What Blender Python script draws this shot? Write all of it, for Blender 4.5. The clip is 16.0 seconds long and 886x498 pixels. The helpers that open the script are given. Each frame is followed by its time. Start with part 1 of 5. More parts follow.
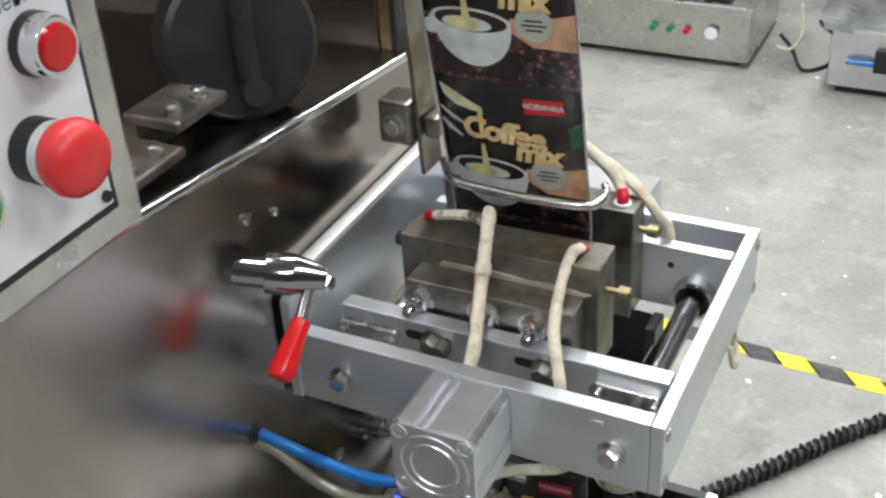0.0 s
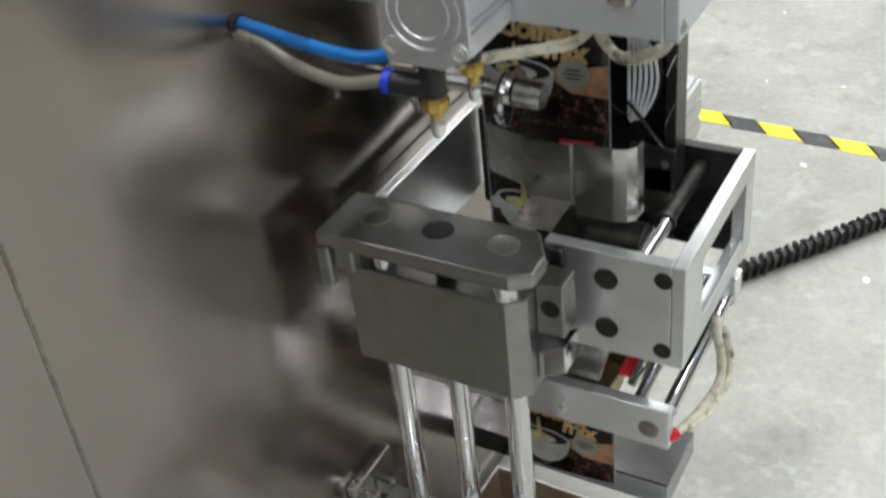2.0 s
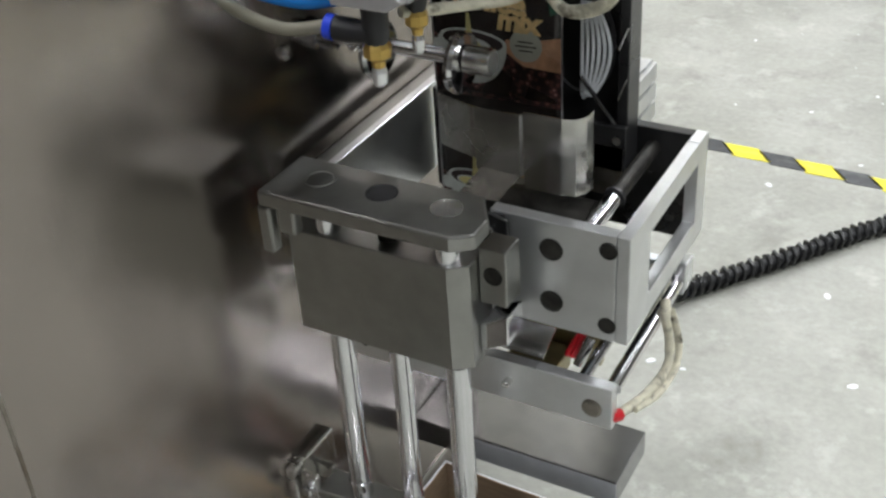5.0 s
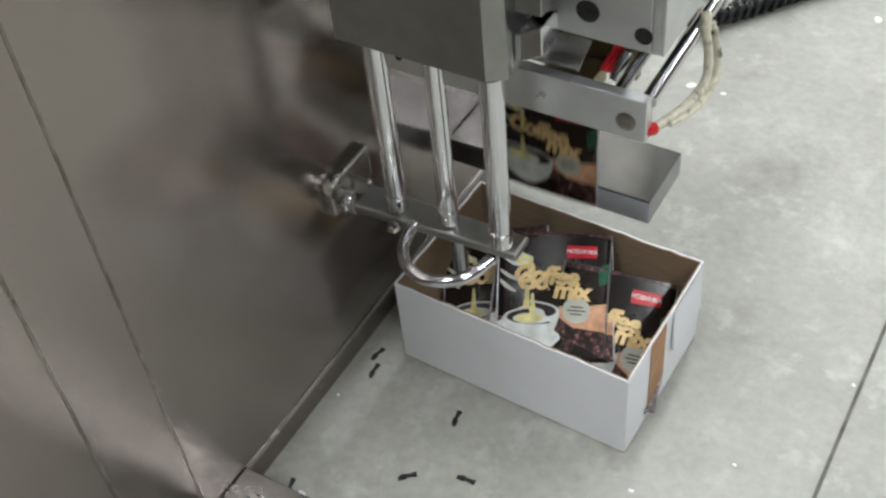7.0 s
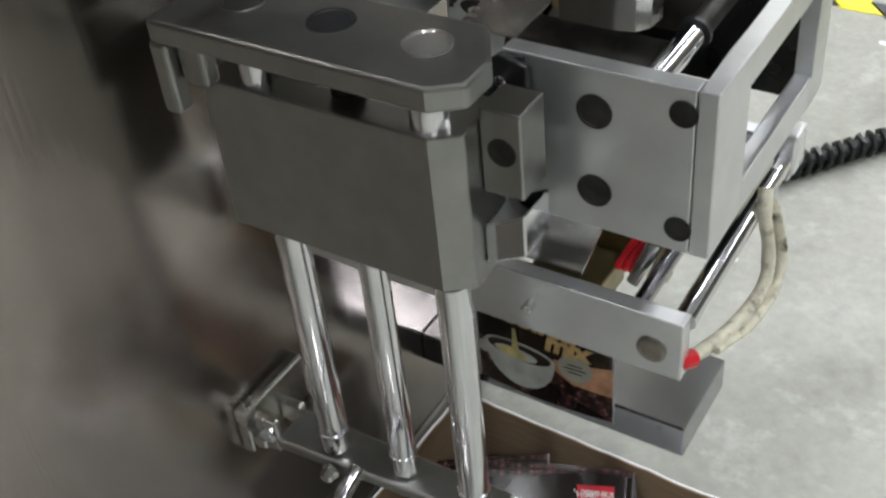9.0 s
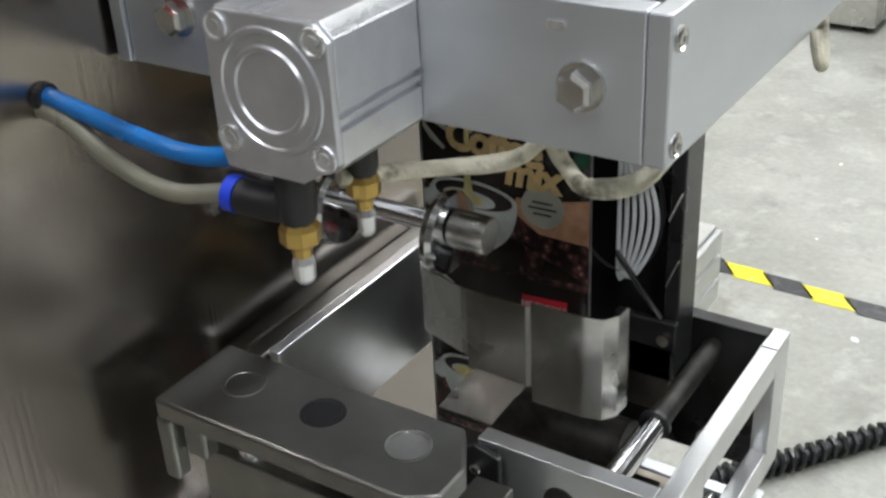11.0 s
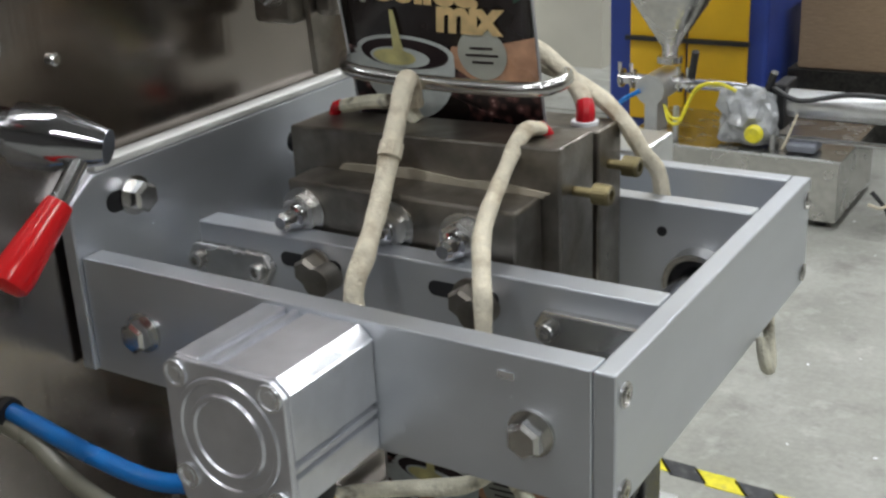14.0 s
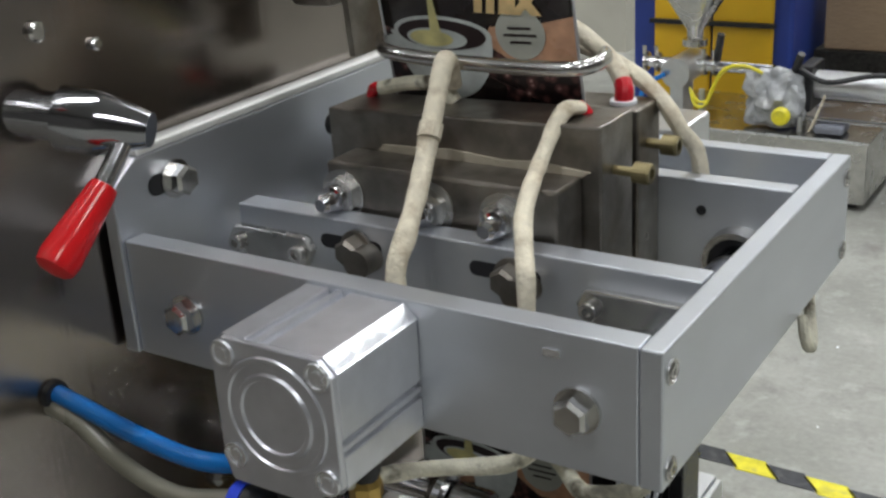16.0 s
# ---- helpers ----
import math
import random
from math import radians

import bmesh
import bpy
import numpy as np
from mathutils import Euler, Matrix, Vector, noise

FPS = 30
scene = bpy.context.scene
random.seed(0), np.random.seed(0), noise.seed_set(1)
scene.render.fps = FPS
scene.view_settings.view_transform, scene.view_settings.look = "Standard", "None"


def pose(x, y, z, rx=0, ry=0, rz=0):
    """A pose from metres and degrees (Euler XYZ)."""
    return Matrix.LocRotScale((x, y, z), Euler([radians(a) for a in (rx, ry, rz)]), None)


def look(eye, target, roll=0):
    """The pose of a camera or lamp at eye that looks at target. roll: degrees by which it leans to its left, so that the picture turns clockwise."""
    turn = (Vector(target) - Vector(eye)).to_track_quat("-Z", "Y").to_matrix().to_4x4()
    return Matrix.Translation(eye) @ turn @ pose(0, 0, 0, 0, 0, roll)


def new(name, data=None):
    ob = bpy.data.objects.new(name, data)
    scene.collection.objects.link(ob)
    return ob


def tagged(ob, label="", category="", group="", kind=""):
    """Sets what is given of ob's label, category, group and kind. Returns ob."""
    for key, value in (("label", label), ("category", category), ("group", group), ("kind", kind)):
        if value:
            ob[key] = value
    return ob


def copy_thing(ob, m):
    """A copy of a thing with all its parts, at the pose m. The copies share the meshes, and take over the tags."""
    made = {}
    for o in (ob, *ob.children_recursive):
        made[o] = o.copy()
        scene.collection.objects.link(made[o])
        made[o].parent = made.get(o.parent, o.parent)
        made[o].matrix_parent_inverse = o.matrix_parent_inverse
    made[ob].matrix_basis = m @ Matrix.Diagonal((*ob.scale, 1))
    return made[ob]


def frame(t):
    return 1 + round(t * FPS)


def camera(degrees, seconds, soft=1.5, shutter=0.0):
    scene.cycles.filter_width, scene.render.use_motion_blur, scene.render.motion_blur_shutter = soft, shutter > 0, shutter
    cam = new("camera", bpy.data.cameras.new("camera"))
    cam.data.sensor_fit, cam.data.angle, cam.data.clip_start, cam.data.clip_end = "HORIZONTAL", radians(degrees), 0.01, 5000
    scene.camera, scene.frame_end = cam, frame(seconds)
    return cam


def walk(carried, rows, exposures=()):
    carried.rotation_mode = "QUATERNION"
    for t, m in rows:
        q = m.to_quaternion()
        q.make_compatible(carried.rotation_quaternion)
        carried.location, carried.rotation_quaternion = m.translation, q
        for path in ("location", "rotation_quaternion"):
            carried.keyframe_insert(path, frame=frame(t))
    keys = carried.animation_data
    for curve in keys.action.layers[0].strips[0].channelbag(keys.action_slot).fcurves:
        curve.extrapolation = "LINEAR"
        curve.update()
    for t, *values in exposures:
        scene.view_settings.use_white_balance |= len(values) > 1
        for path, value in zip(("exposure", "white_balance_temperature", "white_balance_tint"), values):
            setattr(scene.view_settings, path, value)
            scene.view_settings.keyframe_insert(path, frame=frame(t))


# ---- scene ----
cam = camera(42.0, 16.0, soft=2.5, shutter=0.5)
PATH = [
    (0, (0.393, -0.516, 1.194), (-0.4, 0.974, 0.122), -3.7),
    (0.5, (0.413, -0.53, 1.183), (-0.385, 0.977, 0.138), -4.6),
    (1, (0.402, -0.548, 1.155), (-0.315, 0.94, 0.026), -2.3),
    (1.5, (0.435, -0.549, 1.05), (-0.39, 0.843, -0.125), -5.3),
    (2, (0.445, -0.56, 0.962), (-0.422, 0.818, -0.2), -6.7),
    (2.5, (0.444, -0.554, 0.91), (-0.375, 0.863, -0.239), -5.5),
    (3, (0.446, -0.546, 0.871), (-0.388, 0.869, -0.27), -5.4),
    (3.5, (0.444, -0.541, 0.879), (-0.415, 0.892, -0.22), -4.8),
    (3.7, (0.445, -0.542, 0.883), (-0.438, 0.893, -0.195), -5.0),
    (5.8, (0.483, -0.577, 0.912), (-0.349, 0.836, -0.233), -3.9),
    (6, (0.482, -0.576, 0.901), (-0.353, 0.782, -0.308), -5.0),
    (6.5, (0.484, -0.581, 0.89), (-0.34, 0.634, -0.468), -6.3),
    (7, (0.482, -0.573, 0.887), (-0.315, 0.569, -0.549), -6.6),
    (7.5, (0.482, -0.583, 0.893), (-0.304, 0.592, -0.523), -5.9),
    (8, (0.455, -0.531, 0.862), (-0.358, 0.718, -0.473), -5.3),
    (8.5, (0.418, -0.438, 0.804), (-0.434, 0.827, -0.489), -5.4),
    (9, (0.391, -0.356, 0.748), (-0.511, 0.905, -0.515), -6.3),
    (9.5, (0.389, -0.354, 0.762), (-0.518, 0.958, -0.445), -5.7),
    (10, (0.392, -0.342, 0.8), (-0.58, 1.043, -0.267), -5.1),
    (10.2, (0.398, -0.344, 0.812), (-0.587, 1.063, -0.213), -4.1),
    (12.3, (0.399, -0.343, 0.883), (-0.58, 1.142, -0.031), -2.4),
    (12.5, (0.397, -0.338, 0.888), (-0.583, 1.167, 0.007), -2.5),
    (13, (0.4, -0.332, 0.894), (-0.591, 1.186, 0.05), -2.6),
    (13.5, (0.398, -0.326, 0.905), (-0.598, 1.225, 0.129), -2.2),
    (14, (0.399, -0.324, 0.91), (-0.603, 1.253, 0.197), -2.7),
    (14.5, (0.398, -0.325, 0.91), (-0.623, 1.238, 0.192), -3.5),
    (15, (0.396, -0.326, 0.911), (-0.638, 1.226, 0.19), -3.6),
    (15.5, (0.395, -0.327, 0.912), (-0.642, 1.221, 0.185), -3.1),
    (16, (0.393, -0.33, 0.908), (-0.638, 1.219, 0.176), -3.6),
]
walk(cam, [(t, look(e, g, r)) for t, e, g, r in PATH],
     ((0, -0.02), (0.7, -0.04), (1.5, 0.06), (2.5, 0.12), (3.5, 0.12), (6.5, 0.0), (8, 0.0), (9, 0.0), (10.2, 0.16), (12.5, -0.24), (14, -0.48), (16, -0.54)))

# ---- light: a workshop hall under fluorescent ceiling lamps ----
world = bpy.data.worlds.new("hall")
scene.world = world
world.use_nodes = True
world.node_tree.nodes["Background"].inputs[0].default_value = (0.9, 0.95, 1.0, 1)
world.node_tree.nodes["Background"].inputs[1].default_value = 0.05


# ---- materials ----
def mat(name, base, rough=0.5, metal=0.0, var=0.12, scale=40.0, bump=0.0, bscale=200.0, stretch=None, rvar=0.1,
        spot=None, spot_scale=8.0, spot_amount=0.0, spec=0.5, emit=0.0):
    m = bpy.data.materials.new(name)
    m.use_nodes = True
    nt = m.node_tree
    b = nt.nodes["Principled BSDF"]
    b.inputs["Roughness"].default_value = rough
    b.inputs["Metallic"].default_value = metal
    b.inputs["Specular IOR Level"].default_value = spec
    tc = nt.nodes.new("ShaderNodeTexCoord")
    mp = nt.nodes.new("ShaderNodeMapping")
    mp.inputs["Scale"].default_value = stretch or (1, 1, 1)
    nt.links.new(tc.outputs["Object"], mp.inputs["Vector"])
    n = nt.nodes.new("ShaderNodeTexNoise")
    n.inputs["Scale"].default_value = scale
    n.inputs["Detail"].default_value = 6
    nt.links.new(mp.outputs["Vector"], n.inputs["Vector"])
    r = nt.nodes.new("ShaderNodeValToRGB")
    lo = [max(0, c * (1 - var * 2)) for c in base]
    hi = [min(1, c * (1 + var * 2)) for c in base]
    r.color_ramp.elements[0].position, r.color_ramp.elements[1].position = 0.25, 0.75
    r.color_ramp.elements[0].color, r.color_ramp.elements[1].color = (*lo, 1), (*hi, 1)
    nt.links.new(n.outputs["Fac"], r.inputs["Fac"])
    col = r.outputs["Color"]
    if spot:
        n2 = nt.nodes.new("ShaderNodeTexNoise")
        n2.inputs["Scale"].default_value = spot_scale
        n2.inputs["Detail"].default_value = 8
        nt.links.new(tc.outputs["Object"], n2.inputs["Vector"])
        r2 = nt.nodes.new("ShaderNodeValToRGB")
        r2.color_ramp.elements[0].position, r2.color_ramp.elements[1].position = 0.52, 0.68
        r2.color_ramp.elements[0].color, r2.color_ramp.elements[1].color = (0, 0, 0, 1), (spot_amount,) * 3 + (1,)
        nt.links.new(n2.outputs["Fac"], r2.inputs["Fac"])
        mx = nt.nodes.new("ShaderNodeMixRGB")
        mx.inputs["Color2"].default_value = (*spot, 1)
        nt.links.new(r2.outputs["Color"], mx.inputs["Fac"])
        nt.links.new(col, mx.inputs["Color1"])
        col = mx.outputs["Color"]
    nt.links.new(col, b.inputs["Base Color"])
    if rvar:
        n3 = nt.nodes.new("ShaderNodeTexNoise")
        n3.inputs["Scale"].default_value = scale * 0.35
        n3.inputs["Detail"].default_value = 5
        nt.links.new(mp.outputs["Vector"], n3.inputs["Vector"])
        mr = nt.nodes.new("ShaderNodeMapRange")
        mr.inputs["From Min"].default_value, mr.inputs["From Max"].default_value = 0.3, 0.7
        mr.inputs["To Min"].default_value, mr.inputs["To Max"].default_value = max(0.03, rough - rvar), min(1, rough + rvar)
        nt.links.new(n3.outputs["Fac"], mr.inputs["Value"])
        nt.links.new(mr.outputs["Result"], b.inputs["Roughness"])
    if bump:
        n4 = nt.nodes.new("ShaderNodeTexNoise")
        n4.inputs["Scale"].default_value = bscale
        n4.inputs["Detail"].default_value = 4
        nt.links.new(mp.outputs["Vector"], n4.inputs["Vector"])
        bp = nt.nodes.new("ShaderNodeBump")
        bp.inputs["Strength"].default_value = bump
        bp.inputs["Distance"].default_value = 0.002
        nt.links.new(n4.outputs["Fac"], bp.inputs["Height"])
        nt.links.new(bp.outputs["Normal"], b.inputs["Normal"])
    if emit:
        b.inputs["Emission Color"].default_value = (*base, 1)
        b.inputs["Emission Strength"].default_value = emit
    return m


# large darker blotches in this colour stand for soft uneven reflections
STEEL_PANEL = mat("brushed_stainless_sheet", (0.34, 0.303, 0.280), 0.22, 1.0, 0.07, 5, 0.05, 400, (1, 1, 0.05), 0.07, (0.17, 0.145, 0.135), 1.7, 0.6)
STEEL = mat("stainless_steel", (0.56, 0.55, 0.53), 0.24, 1.0, 0.08, 60, 0.04, 600, None, 0.06)
STEEL_DULL = mat("machined_tool_steel", (0.265, 0.243, 0.215), 0.38, 1.0, 0.18, 70, 0.12, 500, None, 0.12, (0.13, 0.095, 0.065), 22, 0.75)
STEEL_BLOCK = mat("ground_steel_block", (0.33, 0.33, 0.315), 0.36, 1.0, 0.04, 60, 0.0, 900, None, 0.03)
CHROME = mat("hard_chrome", (0.70, 0.70, 0.72), 0.10, 1.0, 0.03, 40, 0, 1, None, 0.03)
DARK_CHROME = mat("oiled_guide_rod", (0.34, 0.34, 0.36), 0.14, 1.0, 0.05, 40, 0, 1, None, 0.04)
ALU = mat("anodised_aluminium", (0.64, 0.665, 0.71), 0.40, 0.85, 0.04, 25, 0.05, 900, (0.15, 0.15, 1), 0.05, (0.56, 0.58, 0.62), 12, 0.35)
ALU_EDGE = mat("bright_milled_aluminium", (0.80, 0.81, 0.83), 0.28, 0.9, 0.04, 60, 0.03, 900, None, 0.05)
ALU_CAST = mat("silver_cast_aluminium", (0.64, 0.65, 0.69), 0.36, 0.85, 0.04, 80, 0.05, 700, None, 0.06)
ALU_WHITE = mat("matt_milled_aluminium", (0.66, 0.67, 0.68), 0.34, 0.92, 0.04, 40, 0.03, 700, None, 0.06)
# pale and barely metallic: the glare of the lit edge is in the colour
EDGE_GLARE = mat("pale_edge_glare", (0.84, 0.84, 0.81), 0.45, 0.25, 0.05, 40, 0.03, 700, None, 0.06)
BLACK = mat("black_plastic_and_hollow", (0.012, 0.012, 0.014), 0.45, 0, 0.2, 50, 0.03, 300)
BLACK_PAINT = mat("black_painted_steel", (0.015, 0.015, 0.016), 0.30, 0, 0.2, 50, 0.03, 300)
# serves dark bolts and rods, and shade painted in hollows
DARK_HOLE = mat("oxide_and_shade_black", (0.035, 0.033, 0.030), 0.5, 0.7, 0.3, 90, 0.1, 400)
BRASS = mat("brass", (0.55, 0.38, 0.12), 0.32, 1.0, 0.12, 60, 0.03, 500)
BRASS_OLD = mat("tarnished_brass", (0.27, 0.225, 0.12), 0.38, 0.9, 0.2, 40, 0.05, 400)
WHITE_PLASTIC = mat("white_translucent_plastic", (0.75, 0.77, 0.80), 0.35, 0, 0.04, 40, 0.02, 300)
BLUE_TUBE = mat("blue_polyurethane_tube", (0.01, 0.16, 0.50), 0.25, 0, 0.08, 20, 0, 1)
GREY_TUBE = mat("clear_yellowed_tube", (0.22, 0.21, 0.165), 0.22, 0, 0.1, 20, 0, 1)
BLUE_RING = mat("blue_release_collar", (0.02, 0.06, 0.65), 0.35, 0, 0.05, 40)
RED_GRIP = mat("glossy_red_plastic_grip", (0.62, 0.012, 0.015), 0.22, 0, 0.05, 40)
RED_BUTTON = mat("red_push_button", (0.72, 0.035, 0.04), 0.32, 0, 0.04, 60)
RED_LENS = mat("red_lens", (0.60, 0.01, 0.015), 0.18, 0, 0.05, 60)
GREEN_LENS = mat("green_lens", (0.02, 0.28, 0.09), 0.22, 0, 0.05, 60)
RED_TIP = mat("red_cable_sleeve", (0.55, 0.01, 0.02), 0.3, 0, 0.08, 60)
WHITE_PANEL = mat("white_printed_panel", (0.88, 0.89, 0.93), 0.35, 0, 0.02, 20)
GREY_INK = mat("grey_ink", (0.16, 0.17, 0.20), 0.5)
SLEEVE = mat("cream_woven_sleeve", (0.66, 0.60, 0.47), 0.8, 0, 0.10, 120, 0.5, 500, None, 0.05, (0.30, 0.22, 0.13), 90, 0.55)
SLEEVE_DIRTY = mat("scorched_woven_sleeve", (0.68, 0.65, 0.52), 0.8, 0, 0.10, 120, 0.5, 500, None, 0.05, (0.07, 0.055, 0.035), 75, 1.0)
TAN = mat("kraft_tape", (0.40, 0.22, 0.11), 0.6, 0, 0.1, 40)
CARD_IN = mat("brown_cardboard", (0.27, 0.19, 0.12), 0.85, 0, 0.08, 60, 0.2, 300, (1, 1, 8))
CARD_OUT = mat("white_cardboard", (0.78, 0.79, 0.82), 0.7, 0, 0.02, 20, 0.1, 200)
FILM_BLACK = mat("black_printed_film", (0.016, 0.011, 0.010), 0.22, 0, 0.3, 30, 0.15, 60)
FILM_ORANGE = mat("peach_printed_film", (0.55, 0.31, 0.19), 0.28, 0, 0.15, 90)
GOLD_INK = mat("golden_lettering", (0.72, 0.52, 0.25), 0.35, 0, 0.12, 120)
CUP_INK = mat("white_cup_print", (0.66, 0.70, 0.68), 0.3, 0, 0.12, 60)
COFFEE_INK = mat("coffee_print", (0.03, 0.018, 0.02), 0.3, 0, 0.2, 60)
MILK_INK = mat("condensed_milk_print", (0.72, 0.66, 0.30), 0.3, 0, 0.2, 70)
BADGE_INK = mat("grey_badge_print", (0.46, 0.47, 0.41), 0.3, 0, 0.06, 60)
RED_INK = mat("red_label_print", (0.50, 0.012, 0.03), 0.3, 0, 0.05, 60)
GREEN_INK = mat("green_corner_print", (0.012, 0.085, 0.045), 0.3, 0, 0.3, 120)
TAPE_Y = mat("yellow_floor_tape", (0.75, 0.66, 0.03), 0.45, 0, 0.10, 60, 0.05, 200, None, 0.08, (0.45, 0.40, 0.12), 50, 0.5)
TAPE_B = mat("black_floor_tape", (0.035, 0.037, 0.042), 0.45, 0, 0.2, 60, 0.05, 200, None, 0.08, (0.14, 0.14, 0.14), 50, 0.5)
YELLOW = mat("yellow_enamel", (0.70, 0.42, 0.012), 0.4, 0, 0.05, 10)
BLUE = mat("blue_enamel", (0.02, 0.045, 0.24), 0.4, 0, 0.08, 10)
WALL = mat("cream_painted_wall", (0.56, 0.54, 0.46), 0.8, 0, 0.05, 4, 0.1, 60, None, 0.05, (0.42, 0.40, 0.34), 1.5, 0.5)
WALL_DARK = mat("unseen_dark_wall", (0.10, 0.095, 0.09), 0.8, 0, 0.1, 3, 0.1, 40)
CEIL = mat("grey_ceiling", (0.35, 0.35, 0.34), 0.85, 0, 0.08, 3)
CLEAR_BAG = mat("crumpled_clear_plastic", (0.36, 0.37, 0.38), 0.16, 0.0, 0.15, 25, 0.9, 40)
LAMP = mat("fluorescent_tube", (0.97, 0.98, 1.0), 0.5, 0, 0.0, 10, emit=14.0)


def wavy(m, scale, strength, distance):
    """Long shallow dents of thin sheet metal, under the fine grain."""
    nt = m.node_tree
    tc = nt.nodes.new("ShaderNodeTexCoord")
    n = nt.nodes.new("ShaderNodeTexNoise")
    n.inputs["Scale"].default_value, n.inputs["Detail"].default_value = scale, 2
    bp = nt.nodes.new("ShaderNodeBump")
    bp.inputs["Strength"].default_value, bp.inputs["Distance"].default_value = strength, distance
    nt.links.new(tc.outputs["Object"], n.inputs["Vector"])
    nt.links.new(n.outputs["Fac"], bp.inputs["Height"])
    for k in list(nt.nodes):
        if k.type == "BUMP" and k != bp:
            nt.links.new(bp.outputs["Normal"], k.inputs["Normal"])


wavy(STEEL_PANEL, 5.0, 0.6, 0.012)


def floor_material():
    m = bpy.data.materials.new("trowelled_concrete")
    m.use_nodes = True
    nt = m.node_tree
    b = nt.nodes["Principled BSDF"]
    tc = nt.nodes.new("ShaderNodeTexCoord")

    def noise_tex(scale, detail=8, rough=0.6):
        n = nt.nodes.new("ShaderNodeTexNoise")
        n.inputs["Scale"].default_value, n.inputs["Detail"].default_value, n.inputs["Roughness"].default_value = scale, detail, rough
        nt.links.new(tc.outputs["Object"], n.inputs["Vector"])
        return n.outputs["Fac"]

    def ramp(fac, a, pa, c, pc):
        r = nt.nodes.new("ShaderNodeValToRGB")
        r.color_ramp.elements[0].position, r.color_ramp.elements[0].color = pa, (*a, 1)
        r.color_ramp.elements[1].position, r.color_ramp.elements[1].color = pc, (*c, 1)
        nt.links.new(fac, r.inputs["Fac"])
        return r.outputs["Color"]

    def mix(kind, fac, a, c):
        x = nt.nodes.new("ShaderNodeMixRGB")
        x.blend_type = kind
        if isinstance(fac, float):
            x.inputs["Fac"].default_value = fac
        else:
            nt.links.new(fac, x.inputs["Fac"])
        nt.links.new(a, x.inputs["Color1"])
        nt.links.new(c, x.inputs["Color2"])
        return x.outputs["Color"]

    base = ramp(noise_tex(5.0), (0.255, 0.255, 0.23), 0.3, (0.37, 0.37, 0.34), 0.7)
    fine = ramp(noise_tex(90.0, 4), (0.40, 0.40, 0.38), 0.35, (0.60, 0.60, 0.58), 0.65)
    col = mix("OVERLAY", 0.35, base, fine)
    pale = ramp(noise_tex(16.0, 10, 0.7), (0, 0, 0), 0.54, (0.45, 0.45, 0.45), 0.68)
    light = ramp(noise_tex(3.0), (0.50, 0.50, 0.475), 0.4, (0.58, 0.58, 0.545), 0.6)
    col = mix("MIX", pale, col, light)
    dark = ramp(noise_tex(9.0, 10, 0.65), (0.55, 0.55, 0.55), 0.30, (0, 0, 0), 0.45)
    grime = ramp(noise_tex(2.0), (0.13, 0.125, 0.11), 0.4, (0.16, 0.15, 0.13), 0.6)
    col = mix("MIX", dark, col, grime)
    nt.links.new(col, b.inputs["Base Color"])
    b.inputs["Roughness"].default_value = 0.55
    bp = nt.nodes.new("ShaderNodeBump")
    bp.inputs["Strength"].default_value, bp.inputs["Distance"].default_value = 0.25, 0.003
    nt.links.new(noise_tex(60.0), bp.inputs["Height"])
    nt.links.new(bp.outputs["Normal"], b.inputs["Normal"])
    return m


CONCRETE = floor_material()


def bean_material():
    m = bpy.data.materials.new("coffee_bean_print")
    m.use_nodes = True
    nt = m.node_tree
    b = nt.nodes["Principled BSDF"]
    tc = nt.nodes.new("ShaderNodeTexCoord")
    v = nt.nodes.new("ShaderNodeTexVoronoi")
    v.inputs["Scale"].default_value = 210.0
    nt.links.new(tc.outputs["Object"], v.inputs["Vector"])
    r = nt.nodes.new("ShaderNodeValToRGB")
    e = r.color_ramp.elements
    e[0].position, e[0].color = 0.0, (0.55, 0.36, 0.32, 1)
    e[1].position, e[1].color = 0.62, (0.012, 0.007, 0.007, 1)
    mid = e.new(0.22)
    mid.color = (0.13, 0.055, 0.05, 1)
    nt.links.new(v.outputs["Distance"], r.inputs["Fac"])
    nt.links.new(r.outputs["Color"], b.inputs["Base Color"])
    b.inputs["Roughness"].default_value = 0.28
    return m


BEANS = bean_material()
GRIME = mat("dusty_joint_filler", (0.11, 0.105, 0.09), 0.9, 0, 0.3, 40)
PAPER = mat("torn_gasket_paper", (0.36, 0.32, 0.25), 0.8, 0, 0.15, 60, 0.2, 200)
FOIL = mat("silver_film_edge", (0.62, 0.62, 0.63), 0.3, 0.3, 0.05, 60)


# ---- building helpers ----
def thing(name, at, label, category, group="", kind=""):
    ob = new(name)
    ob.location = at
    ob.empty_display_size = 0.02
    return tagged(ob, label, category, group, kind)


def base_of(ob):
    p = Vector(ob.location)
    while ob.parent:
        ob = ob.parent
        p = p + ob.location
    return p


def part(name, bm, material, parent=None, label="", smooth=False, bevel=0.0):
    """One mesh object; the bmesh is in the place's own coordinates."""
    me = bpy.data.meshes.new(name)
    bmesh.ops.recalc_face_normals(bm, faces=bm.faces[:])
    if smooth:
        for f in bm.faces:
            f.smooth = True
        for ed in bm.edges:
            if len(ed.link_faces) == 2 and ed.calc_face_angle(0) > 0.6:
                ed.smooth = False
    bm.to_mesh(me)
    bm.free()
    me.materials.append(material)
    ob = new(name, me)
    if parent:
        ob.parent = parent
        ob.location = -base_of(parent)
    if label:
        tagged(ob, label)
    if bevel:
        md = ob.modifiers.new("bevel", "BEVEL")
        md.width, md.segments, md.limit_method, md.angle_limit = bevel, 2, "ANGLE", radians(40)
    return ob


